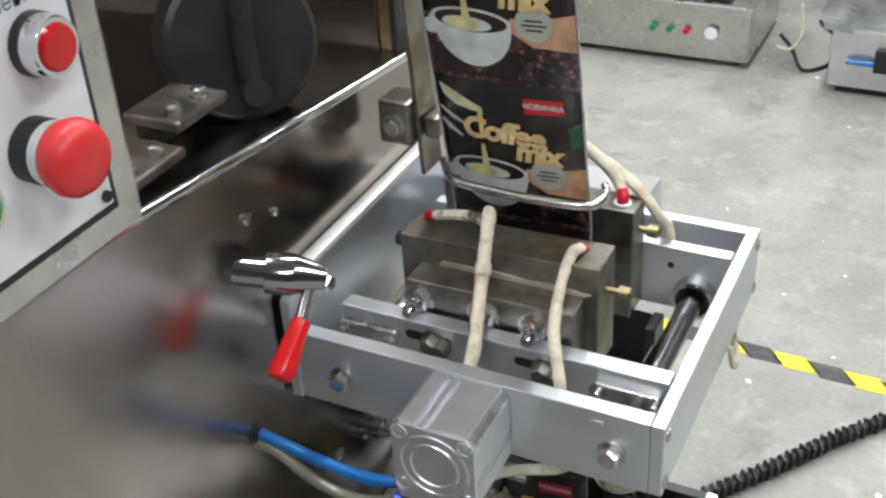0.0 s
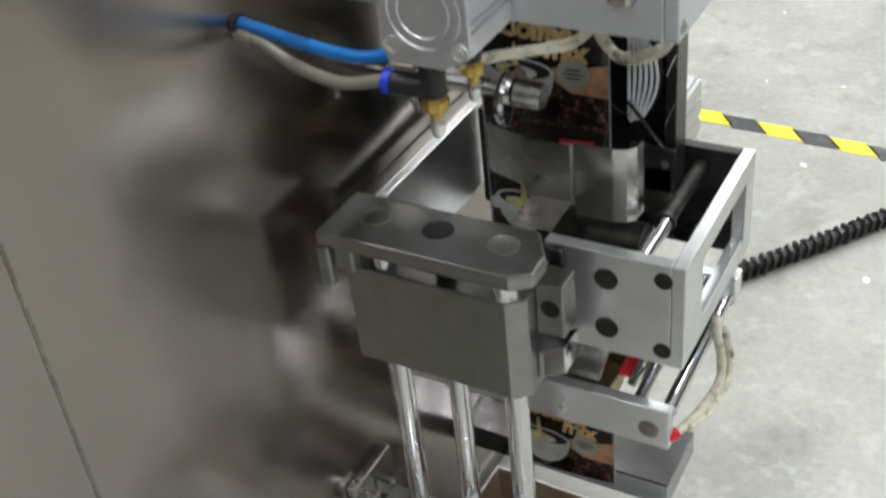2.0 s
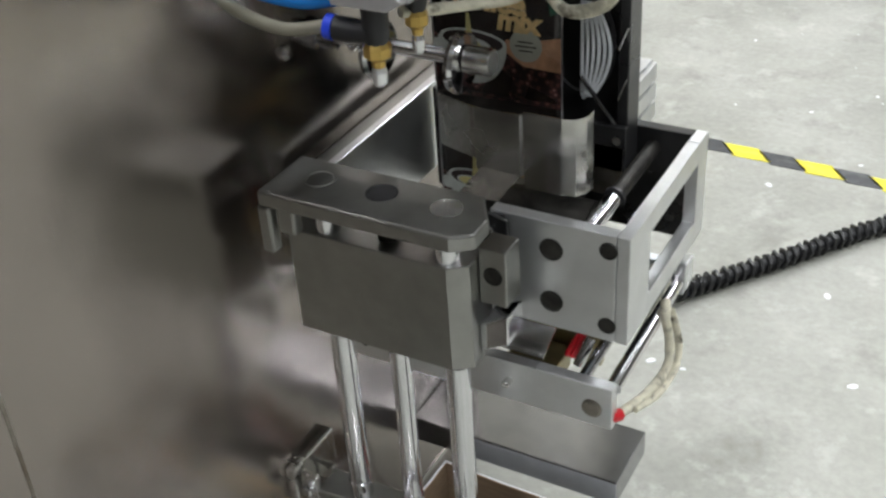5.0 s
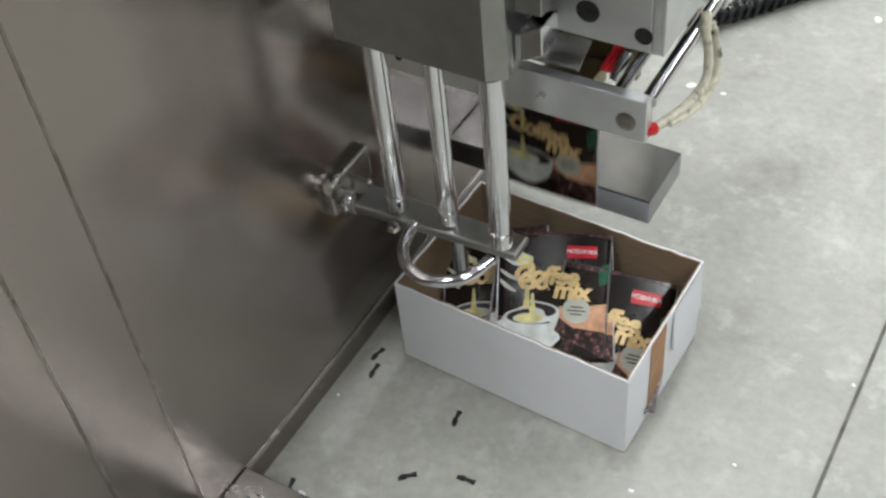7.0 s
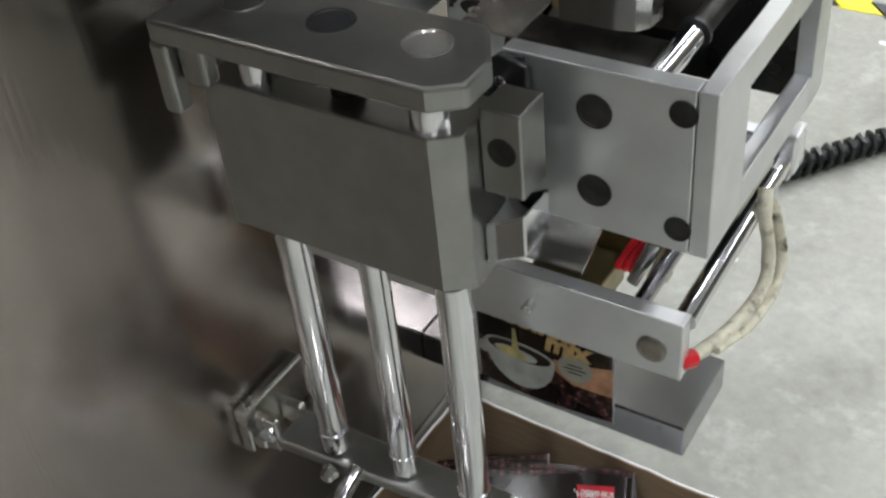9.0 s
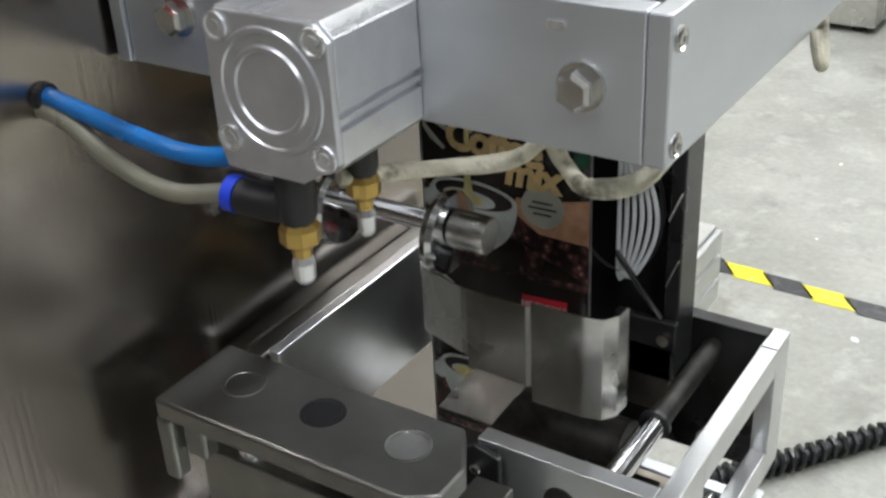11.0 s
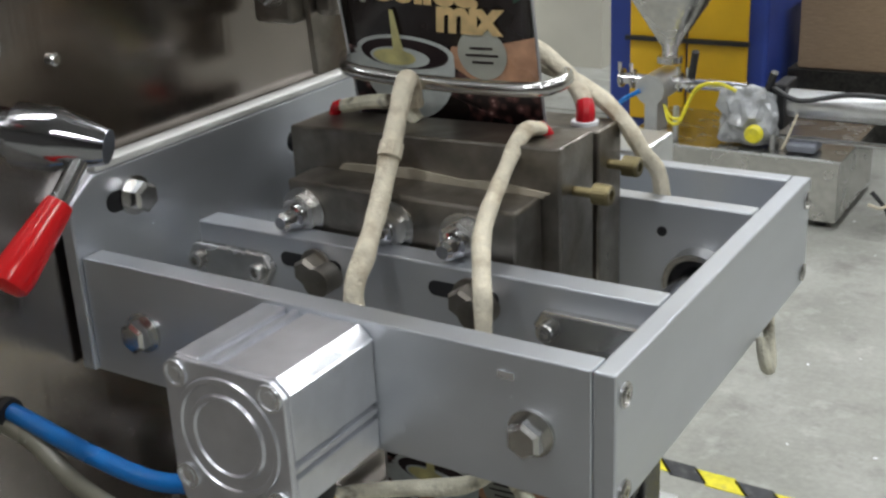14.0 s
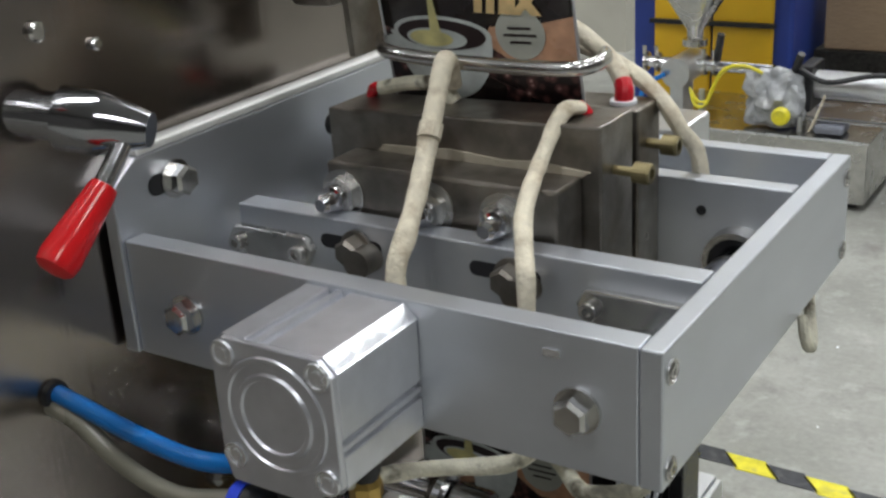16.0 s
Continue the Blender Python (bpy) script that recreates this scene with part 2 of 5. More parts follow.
def box(x0, x1, y0, y1, z0, z1, bm=None):
    bm = bm or bmesh.new()
    bmesh.ops.create_cube(bm, size=1, matrix=Matrix.Translation(((x0 + x1) / 2, (y0 + y1) / 2, (z0 + z1) / 2)) @ Matrix.Diagonal((abs(x1 - x0), abs(y1 - y0), abs(z1 - z0), 1)))
    return bm


def frame_of(p0, p1):
    d = Vector(p1) - Vector(p0)
    return Matrix.Translation((Vector(p0) + Vector(p1)) / 2) @ d.to_track_quat("Z", "Y").to_matrix().to_4x4(), d.length


def cyl(p0, p1, r0, r1=None, seg=28, bm=None):
    bm = bm or bmesh.new()
    m, L = frame_of(p0, p1)
    bmesh.ops.create_cone(bm, cap_ends=True, segments=seg, radius1=r0, radius2=r0 if r1 is None else r1, depth=L, matrix=m)
    return bm


def lathe(p0, p1, profile, seg=32, bm=None):
    """profile: (distance along p0-p1 in metres, radius)"""
    bm = bm or bmesh.new()
    d = (Vector(p1) - Vector(p0)).normalized()
    q = d.to_track_quat("Z", "Y")
    rings = []
    for h, r in profile:
        rings.append([bm.verts.new(Vector(p0) + q @ Vector((r * math.cos(a), r * math.sin(a), h))) for a in [2 * math.pi * k / seg for k in range(seg)]])
    for a, b in zip(rings, rings[1:]):
        for k in range(seg):
            bm.faces.new((a[k], a[(k + 1) % seg], b[(k + 1) % seg], b[k]))
    bm.faces.new(rings[0][::-1])
    bm.faces.new(rings[-1])
    return bm


def smooth_path(pts, n=8):
    p = [Vector(q) for q in pts]
    p = [p[0] * 2 - p[1]] + p + [p[-1] * 2 - p[-2]]
    out = []
    for i in range(1, len(p) - 2):
        for k in range(n):
            t = k / n
            a, b, c, d = p[i - 1], p[i], p[i + 1], p[i + 2]
            out.append(0.5 * ((2 * b) + (c - a) * t + (2 * a - 5 * b + 4 * c - d) * t * t + (3 * b - a - 3 * c + d) * t ** 3))
    out.append(p[-2])
    return out


def sweep(pts, r, seg=12, n=8, bm=None, flat=1.0, lumpy=0.0, curve=True):
    bm = bm or bmesh.new()
    path = smooth_path(pts, n) if curve else [Vector(q) for q in pts]
    rings = []
    up = Vector((0.3, 0.2, 0.93)).normalized()
    for i, p in enumerate(path):
        d = (path[min(i + 1, len(path) - 1)] - path[max(i - 1, 0)]).normalized()
        s = d.cross(up)
        s = s.normalized() if s.length > 1e-4 else Vector((1, 0, 0))
        u = s.cross(d)
        up = u
        rr = r * (1 + lumpy * (noise.noise(p * 60) + 0.6 * noise.noise(p * 150)))
        rings.append([bm.verts.new(p + s * rr * math.cos(a) + u * rr * flat * math.sin(a)) for a in [2 * math.pi * k / seg for k in range(seg)]])
    for a, b in zip(rings, rings[1:]):
        for k in range(seg):
            bm.faces.new((a[k], a[(k + 1) % seg], b[(k + 1) % seg], b[k]))
    bm.faces.new(rings[0][::-1])
    bm.faces.new(rings[-1])
    return bm


def prism(poly, axis, a, b, bm=None):
    """A plate: poly in the two other axes (in xyz order), from a to b along axis."""
    bm = bm or bmesh.new()
    def at(u, v, w):
        return {"x": (w, u, v), "y": (u, w, v), "z": (u, v, w)}[axis]
    lo = [bm.verts.new(at(u, v, a)) for u, v in poly]
    hi = [bm.verts.new(at(u, v, b)) for u, v in poly]
    bm.faces.new(lo[::-1])
    bm.faces.new(hi)
    k = len(poly)
    for i in range(k):
        bm.faces.new((lo[i], lo[(i + 1) % k], hi[(i + 1) % k], hi[i]))
    return bm


def hex_bolt(p, d, r, h, bm=None):
    """A hexagon head on p, that stands out along d."""
    p, d = Vector(p), Vector(d).normalized()
    bm = cyl(p, p + d * h * 0.16, r * 1.25, None, 24, bm)
    cyl(p + d * h * 0.16, p + d * h * 0.82, r, None, 6, bm)
    return cyl(p + d * h * 0.82, p + d * h, r, r * 0.78, 6, bm)


def socket_screw(p, d, r, h, bm=None):
    p, d = Vector(p), Vector(d).normalized()
    return lathe(p, p + d, [(0, r), (h * 0.85, r), (h, r * 0.86), (h, r * 0.5), (h * 0.45, r * 0.46), (h * 0.45, 0.0002)], 20, bm)


def countersunk(p, d, r, bm=None):
    """A screw head sunk in a shallow cup that stands just proud of the face."""
    p, d = Vector(p), Vector(d).normalized()
    return lathe(p, p + d, [(0, r), (0.0008, r), (0.0012, r * 0.9), (0.0002, r * 0.72), (0.0002, r * 0.62), (0.0014, r * 0.55), (0.0014, r * 0.28), (0.0003, r * 0.25), (0.0003, 0.0001)], 22, bm)


def wall_with_opening(axis, at0, at1, u0, u1, v0, v1, ou0, ou1, ov0, ov1, bm=None):
    bm = bm or bmesh.new()
    for a, b, c, d in ((u0, ou0, v0, v1), (ou1, u1, v0, v1), (ou0, ou1, v0, ov0), (ou0, ou1, ov1, v1)):
        if axis == "x":
            box(at0, at1, a, b, c, d, bm)
        else:
            box(a, b, at0, at1, c, d, bm)
    bmesh.ops.remove_doubles(bm, verts=bm.verts[:], dist=1e-5)
    return bm


# ---- setting ----
bm = bmesh.new()
bmesh.ops.create_grid(bm, x_segments=2, y_segments=2, size=1, matrix=Matrix.Translation((0, 1.0, 0)) @ Matrix.Diagonal((6, 6.5, 1, 1)))
tagged(part("floor", bm, CONCRETE), "grey worn concrete floor with pale stains", "floor", kind="structure")
tagged(part("wall_north", box(-6, 6, 7.4, 7.6, 0, 4.2), WALL), "cream painted hall wall", "wall", kind="structure")
# south and east walls stay out of view; dark so the steel reflects dark
tagged(part("wall_south", box(-6, 6, -5.6, -5.4, 0, 4.2), WALL_DARK), "unseen hall wall, kept dark for reflections in the steel", "wall", kind="structure")
tagged(part("wall_west", box(-6.2, -6, -5.4, 7.4, 0, 4.2), WALL), "cream painted hall wall", "wall", kind="structure")
tagged(part("wall_east", box(6, 6.2, -5.4, 7.4, 0, 4.2), WALL_DARK), "unseen hall wall, kept dark for reflections in the steel", "wall", kind="structure")
tagged(part("ceiling", box(-6, 6, -5.4, 7.4, 4.2, 4.35), CEIL), "grey hall ceiling", "ceiling", kind="structure")


def ceiling_lamp(x, y):
    root = thing("ceiling_lamp", (x, y, 4.2), "long fluorescent ceiling lamp with two tubes, lit", "lamp", "lamps on the ceiling")
    part("housing", box(x - 0.16, x + 0.16, y - 0.75, y + 0.75, 4.12, 4.2), WHITE_PANEL, root)
    for dx in (-0.08, 0.08):
        part("tube", cyl((x + dx, y - 0.7, 4.09), (x + dx, y + 0.7, 4.09), 0.03, None, 12), LAMP, root)
    return root


for lx, power in ((-3.2, 50.0), (-0.15, 62.0), (2.9, 62.0)):
    for ly in (-2.6, 0.2, 3.0, 5.8):
        ceiling_lamp(lx, ly)
        ld = bpy.data.lights.new("lamp_light", "AREA")
        ld.shape, ld.size, ld.size_y = "RECTANGLE", 0.3, 1.5
        ld.energy, ld.color = power, (0.945, 0.98, 1.0)
        lo = new("lamp_light", ld)
        lo.location = (lx, ly, 4.03)

# floor joints
for (x0, y0, x1, y1, w) in ((0.425, -1.4, 0.436, 6.0, 0.0035), (-6.0, 2.9, 6.0, 2.906, 0.008)):
    bmj = bmesh.new()
    n = 40
    for k in range(n):
        a, b = k / n, (k + 1) / n
        j0, j1 = 0.004 * noise.noise((a * 30, 1, 0)), 0.004 * noise.noise((b * 30, 1, 0))
        dx, dy = (w, 0) if abs(y1 - y0) > abs(x1 - x0) else (0, w)
        ax, ay, bx, by = x0 + (x1 - x0) * a + (j0 if dx else 0), y0 + (y1 - y0) * a + (j0 if dy else 0), x0 + (x1 - x0) * b + (j1 if dx else 0), y0 + (y1 - y0) * b + (j1 if dy else 0)
        bmj.faces.new([bmj.verts.new(v) for v in ((ax, ay, 0.0012), (ax + dx, ay + dy, 0.0012), (bx + dx, by + dy, 0.0012), (bx, by, 0.0012))])
    tagged(part("floor_joint", bmj, GRIME), "dark joint in the concrete floor", "joint", kind="structure")

# hazard tape
tape = thing("hazard_tape", (0.1, 1.0, 0), "yellow and black striped floor tape, scuffed", "tape")
for k in range(-12, 16):
    for col, o in ((TAPE_Y, 0.0), (TAPE_B, 0.0605)):
        x = 0.1525 + 0.1165 * k + o
        w = 0.0605 if o == 0 else 0.056
        y = 1.046 - 0.095 * (x - 0.1)
        bmt = bmesh.new()
        bmt.faces.new([bmt.verts.new(v) for v in ((x + 0.03, y - 0.018, 0), (x + 0.03 + w, y - 0.018, 0), (x + w, y + 0.018, 0), (x, y + 0.018, 0))])
        g = bmesh.ops.extrude_face_region(bmt, geom=bmt.faces[:])
        bmesh.ops.translate(bmt, vec=(0, 0, 0.0012), verts=[v for v in g["geom"] if isinstance(v, bmesh.types.BMVert)])
        part("stripe", bmt, col, tape)

# ---- machine cabinet ----
PX = -0.012
cab = thing("machine_cabinet", (-0.2, -0.1, 0), "stainless steel packing machine cabinet with mirror-like front sheet", "machine")
part("front_sheet", prism([(-1.3, 0.035), (0.30, 0.035), (0.30, 0.832), (-0.13, 0.876), (-1.3, 0.90)], "x", PX - 0.004, PX), STEEL_PANEL, cab, "brushed stainless front sheet, dark reflections blotched into its colour")
part("side_sheet", box(-0.7, PX - 0.004, 0.296, 0.30, 0.035, 0.83), STEEL_PANEL, cab)
part("plinth", box(-0.7, PX - 0.003, -1.3, 0.29, 0.0, 0.034), STEEL_PANEL, cab, "brown-grey steel plinth")
part("edge_lip", prism([(PX - 0.012, 0.0), (PX + 0.001, 0.0), (PX + 0.001, 0.006), (PX - 0.012, 0.006)], "y", -1.3, 0.30), STEEL, cab)
lip = bpy.data.objects["edge_lip"]
lip.location.z += 0.032
part("deck", prism([(-0.13, 0.872), (0.30, 0.828), (0.30, 0.832), (-0.13, 0.876)], "x", -0.7, PX - 0.004), STEEL_PANEL, cab, "polished deck behind the front sheet")
part("deck_edge", sweep([(PX - 0.002, -0.13, 0.879), (PX - 0.002, 0.30, 0.835)], 0.004, 12, 4), CHROME, cab, "rounded bright deck edge", True)
part("back_sheet", box(-0.71, -0.70, -1.3, 0.30, 0.035, 1.5), STEEL_PANEL, cab)
part("seam", box(PX - 0.001, PX + 0.0004, -0.2590, -0.2564, 0.035, 0.87), STEEL_DULL, cab)
part("seam", box(PX - 0.001, PX + 0.0004, -0.3260, -0.3232, 0.16, 0.87), STEEL_DULL, cab)
foot = part("foot_rail", box(PX, 0.30, -0.246, -0.204, 0.0, 0.040), STEEL, cab, "bright steel foot rail", False, 0.002)
part("screw", cyl((0.018, -0.224, 0.040), (0.018, -0.224, 0.044), 0.005, None, 16), STEEL, foot)
part("screw", cyl((0.10, -0.224, 0.040), (0.10, -0.224, 0.044), 0.005, None, 16), STEEL, foot)
part("screw", lathe((PX, -0.018, 0.826), (PX + 1, -0.018, 0.826), [(0, 0.0045), (0.002, 0.0045), (0.003, 0.003), (0.003, 0.0002)], 16), STEEL, cab)
part("screw", lathe((PX, 0.012, 0.815), (PX + 1, 0.012, 0.815), [(0, 0.003), (0.002, 0.003), (0.003, 0.002), (0.003, 0.0002)], 16), STEEL, cab)
part("screw", lathe((PX, 0.045, 0.575), (PX + 1, 0.045, 0.575), [(0, 0.006), (0.003, 0.006), (0.006, 0.003), (0.006, 0.0002)], 6), STEEL, cab)

# control box with its buttons
ctl = thing("control_box", (0.0, -0.4, 0.905), "white control panel in a stainless steel frame with buttons", "control panel")
part("housing", box(PX, 0.016, -1.3, -0.131, 0.905, 1.6), STEEL, ctl, "stainless frame round the panel", False, 0.003)
part("groove", box(0.0155, 0.0165, -1.3, -0.148, 0.922, 1.6), BLACK, ctl)
part("face_plate", box(0.016, 0.0185, -1.28, -0.152, 0.927, 1.6), WHITE_PANEL, ctl, "white printed face plate", False, 0.001)
part("screw", cyl((0.0185, -0.157, 0.933), (0.0205, -0.157, 0.933), 0.003, None, 14), BLACK, ctl)
for (by, bz, kind) in ((-0.177, 1.020, "lamp"), (-0.192, 0.976, "stop"), (-0.239, 0.972, "green")):
    b0 = (0.0185, by, bz)
    b1 = (1.0185, by, bz)
    if kind == "stop":
        sb = part("emergency_stop", lathe(b0, b1, [(0, 0.015), (0.010, 0.015), (0.010, 0.0135)], 32), BLACK, ctl, "red mushroom emergency stop button", True)
        part("collar", lathe((0.0285, by, bz), (1, by, bz), [(0, 0.0145), (0.006, 0.0155), (0.006, 0.012)], 32), WHITE_PLASTIC, sb, "", True)
        part("mushroom_head", lathe((0.0335, by, bz), (1, by, bz), [(0, 0.013), (0.002, 0.0160), (0.008, 0.0180), (0.012, 0.0176), (0.016, 0.0152), (0.0180, 0.011), (0.0180, 0.0001)], 40), RED_BUTTON, sb, "", True)
    else:
        lb = part("indicator_lamp", lathe(b0, b1, [(0, 0.0145), (0.005, 0.0145), (0.006, 0.0130)], 32), BLACK, ctl, "red indicator lamp" if kind == "lamp" else "green push button", True)
        part("bezel", lathe((0.0235, by, bz), (1, by, bz), [(0, 0.0140), (0.006, 0.0142), (0.009, 0.0130), (0.009, 0.0108), (0.006, 0.0105)], 32), CHROME, lb, "chrome bezel", True)
        part("lens", lathe((0.0285, by, bz), (1, by, bz), [(0, 0.0105), (0.005, 0.0105), (0.006, 0.0095), (0.0062, 0.0001)], 32), RED_LENS if kind == "lamp" else GREEN_LENS, lb, "", True)


def text_mesh(words, size, depth=0.0, shear=0.0, thick=0.0, spacing=1.0):
    cu = bpy.data.curves.new("words", "FONT")
    cu.body, cu.size, cu.shear, cu.offset, cu.extrude, cu.space_character = words, size, shear, thick, depth, spacing
    cu.align_x, cu.align_y = "CENTER", "CENTER"
    cu.resolution_u = 3
    ob = bpy.data.objects.new("words", cu)
    scene.collection.objects.link(ob)
    me = bpy.data.meshes.new_from_object(ob.evaluated_get(bpy.context.evaluated_depsgraph_get()))
    bpy.data.objects.remove(ob)
    bmw = bmesh.new()
    bmw.from_mesh(me)
    bpy.data.meshes.remove(me)
    return bmw


FACE_X = Matrix(((0, 0, 1, 0), (1, 0, 0, 0), (0, 1, 0, 0), (0, 0, 0, 1)))
for words, ty, tz in (("Запайка", -0.183, 1.0515), ("пленки", -0.183, 1.0415)):
    bmw = text_mesh(words, 0.0105)
    bmesh.ops.transform(bmw, matrix=Matrix.Translation((0.0189, ty, tz)) @ FACE_X, verts=bmw.verts[:])
    part("lettering", bmw, GREY_INK, ctl, "grey printed words")

ctl.location.z -= 0.009

# film brake disc and brackets on the deck
disc = thing("film_brake", (-0.075, 0.06, 0.84), "black round brake hub with a lever on the deck", "brake hub")
part("hub", lathe((-0.092, 0.092, 0.896), (-0.012, 0.027, 0.921), [(0, 0.05), (0.02, 0.052), (0.05, 0.052), (0.054, 0.048), (0.056, 0.0001)], 48), BLACK, disc, "", True)
part("shaft", cyl((-0.40, 0.34, 0.90), (-0.085, 0.087, 0.898), 0.012), STEEL, disc)
part("lever", sweep([(-0.046, 0.054, 0.975), (-0.044, 0.050, 0.921), (-0.041, 0.047, 0.880)], 0.008, 12, 6), BLACK_PAINT, disc, "", True)
part("lever_cap", cyl((-0.044, 0.050, 0.880), (-0.032, 0.041, 0.884), 0.009), BLACK, disc)
for k, (x, y, z) in enumerate(((-0.055, 0.000, 0.893), (-0.045, -0.060, 0.884))):
    br = thing("bearing_bracket", (x, y, z - 0.02), "bolted steel bearing bracket on the deck", "bracket", "brackets on the deck")
    part("plate", box(x - 0.03, x + 0.014, y - 0.03, y + 0.022, z - 0.007, z), STEEL_DULL, br, "", False, 0.002)
    for dy in (-0.020, 0.006):
        part("bolt", hex_bolt((x + 0.004, y + dy, z), (0, 0, 1), 0.005, 0.008), STEEL, br)
    part("web", box(x - 0.03, x - 0.02, y - 0.03, y + 0.022, z - 0.03, z - 0.007), STEEL_DULL, br)
housing = thing("film_housing", (-0.37, 0.25, 0.835), "stainless steel film housing standing on the deck", "machine housing")
part("shell", box(-0.70, -0.046, 0.224, 0.292, 0.8385, 1.30), STEEL_PANEL, housing, "", False, 0.003)
# block above the view, added so that the deck reflects something dark
part("unseen_upper_body", box(-0.70, -0.26, 0.02, 0.292, 1.302, 1.70), STEEL_PANEL, housing, "", False, 0.003)
stn = thing("edge_strip", (-0.04, 0.26, 0.835), "yellow and black edge strip standing by the deck", "edge strip")
part("yellow_strip", box(-0.0455, -0.036, 0.226, 0.280, 0.8345, 1.2), BRASS_OLD, stn)
part("black_strip", box(-0.0358, -0.031, 0.226, 0.280, 0.8345, 1.2), BLACK, stn)

# ---- upper sealing frame ----
ZT, ZB = 0.728, 0.672
fr = thing("sealing_frame", (0.12, 0.12, ZB), "rectangular aluminium sealing jaw frame bolted to the cabinet", "machine frame")
nb = part("front_bar", box(0.0, 0.251, 0.0, 0.012, ZB, ZT), ALU, fr, "satin aluminium front bar", False, 0.0007)
rb = part("side_bar", box(0.2512, 0.2602, 0.0, 0.244, ZB, ZT), ALU, fr, "satin aluminium end bar", False, 0.0009)
part("rear_bar", box(0.0, 0.251, 0.234, 0.244, ZB, ZT), ALU, fr, "", False, 0.0009)
sp = part("side_plate", prism([(-0.002, 0.672), (0.244, 0.672), (0.244, 0.766), (0.014, 0.763), (-0.002, 0.752)], "x", -0.0085, -0.0003), ALU, fr, "aluminium mounting plate with a bright top edge", False, 0.0009)
# top edge thickened to stand for its bright reflection in the sheet
part("edge_with_reflection", prism([(0.016, 0.7632), (0.244, 0.7662), (0.244, 0.7700), (0.016, 0.7670)], "x", -0.0115, -0.0006), EDGE_GLARE, sp, "bright top edge with its reflection built on", False, 0.0008)
for x, z in ((0.034, 0.698), (0.2275, 0.698)):
    part("hex_bolt", hex_bolt((x, 0.0, z), (0, -1, 0), 0.0075, 0.009), STEEL, nb, "worn hexagon bolt head")
for y in (0.007, 0.237):
    for z in (0.718, 0.679):
        part("screw", countersunk((0.2602, y, z), (1, 0, 0), 0.0048), STEEL, rb)
part("slot", prism([(0.024 + 0.005 * math.cos(a), 0.747 + 0.005 * math.sin(a)) for a in [math.pi * (0.5 + k / 8) for k in range(9)]] + [(0.042 + 0.005 * math.cos(a), 0.747 + 0.005 * math.sin(a)) for a in [math.pi * (-0.5 + k / 8) for k in range(9)]], "x", -0.0004, 0.0002), BLACK, sp)
part("hex_bolt", hex_bolt((0.0, 0.036, 0.747), (1, 0, 0), 0.0075, 0.010), STEEL, sp)
part("weld_spot", box(0.214, 0.221, -0.0006, 0.0004, 0.7175, 0.7205), ALU_EDGE, nb)
for x, mt in ((0.030, CHROME), (0.226, DARK_CHROME)):
    part("guide_rod", cyl((x, 0.012, 0.690), (x, 0.234, 0.690), 0.0085), mt, fr, "polished guide rod", True)
bk = thing("support_block", (0.15, 0.27, 0.70), "white milled aluminium block behind the frame", "block")
part("block", box(0.105, 0.170, 0.2442, 0.290, 0.684, 0.731), ALU_WHITE, bk, "", False, 0.002)

# carriage and jaw in front, moved towards the film and back
fj = thing("front_sealing_jaw", (0.12, 0.09, 0.69), "steel heater jaw on an aluminium carriage in the frame", "sealing jaw")
cb = part("carriage_bar", box(0.012, 0.2500, 0.037, 0.051, 0.676, 0.7272), ALU, fj, "aluminium carriage bar", False, 0.0009)
for x in (0.034, 0.224):
    fl = part("bearing_flange", prism([(x - 0.022, 0.7175), (x - 0.026, 0.711), (x - 0.020, 0.700), (x - 0.012, 0.682), (x + 0.012, 0.682), (x + 0.020, 0.700), (x + 0.026, 0.711), (x + 0.022, 0.7175)], "y", 0.0315, 0.0368), STEEL, cb, "bearing flange plate", False, 0.001)
    part("bearing", cyl((x, 0.027, 0.690), (x, 0.0318, 0.690), 0.0125), BLACK, cb, "", True)
    for dx in (-0.019, 0.019):
        part("socket_screw", socket_screw((x + dx, 0.0315, 0.7095), (0, -1, 0), 0.0042, 0.004), STEEL, cb)
for x in (0.084, 0.166):
    part("slot", prism([(x - 0.018 + 0.0035 * math.cos(a), 0.716 + 0.0035 * math.sin(a)) for a in [math.pi * (0.5 + k / 8) for k in range(9)]] + [(x + 0.010 + 0.0035 * math.cos(a), 0.716 + 0.0035 * math.sin(a)) for a in [math.pi * (-0.5 + k / 8) for k in range(9)]], "y", 0.0366, 0.0372), BLACK, cb)
    part("hex_bolt", hex_bolt((x, 0.0366, 0.7155), (0, -1, 0), 0.0068, 0.011), STEEL_DULL, cb, "oily hexagon bolt")
    part("spacer", cyl((x, 0.051, 0.705), (x, 0.080, 0.705), 0.007), STEEL_DULL, fj)
mb = part("mounting_block", box(0.049, 0.172, 0.080, 0.1048, 0.690, 0.742), STEEL_DULL, fj, "stained steel mounting block", False, 0.0015)
for x in (0.058, 0.108, 0.146):
    nut = part("nut", hex_bolt((x, 0.080, 0.7265), (0, -1, 0), 0.0098, 0.006), STEEL, mb)
    part("stud", lathe((x, 0.0745, 0.7265), (x, -1, 0.7265), [(0, 0.0062), (0.004, 0.0062), (0.0045, 0.0045), (0.011, 0.0045), (0.013, 0.003), (0.013, 0.0002)], 18), CHROME, nut, "", True)
fb = part("heater_block", prism([(0.033, 0.680), (0.181, 0.680), (0.181, 0.7645), (0.033, 0.7605)], "y", 0.105, 0.139), STEEL_DULL, fj, "scorched steel heater block", False, 0.0012)
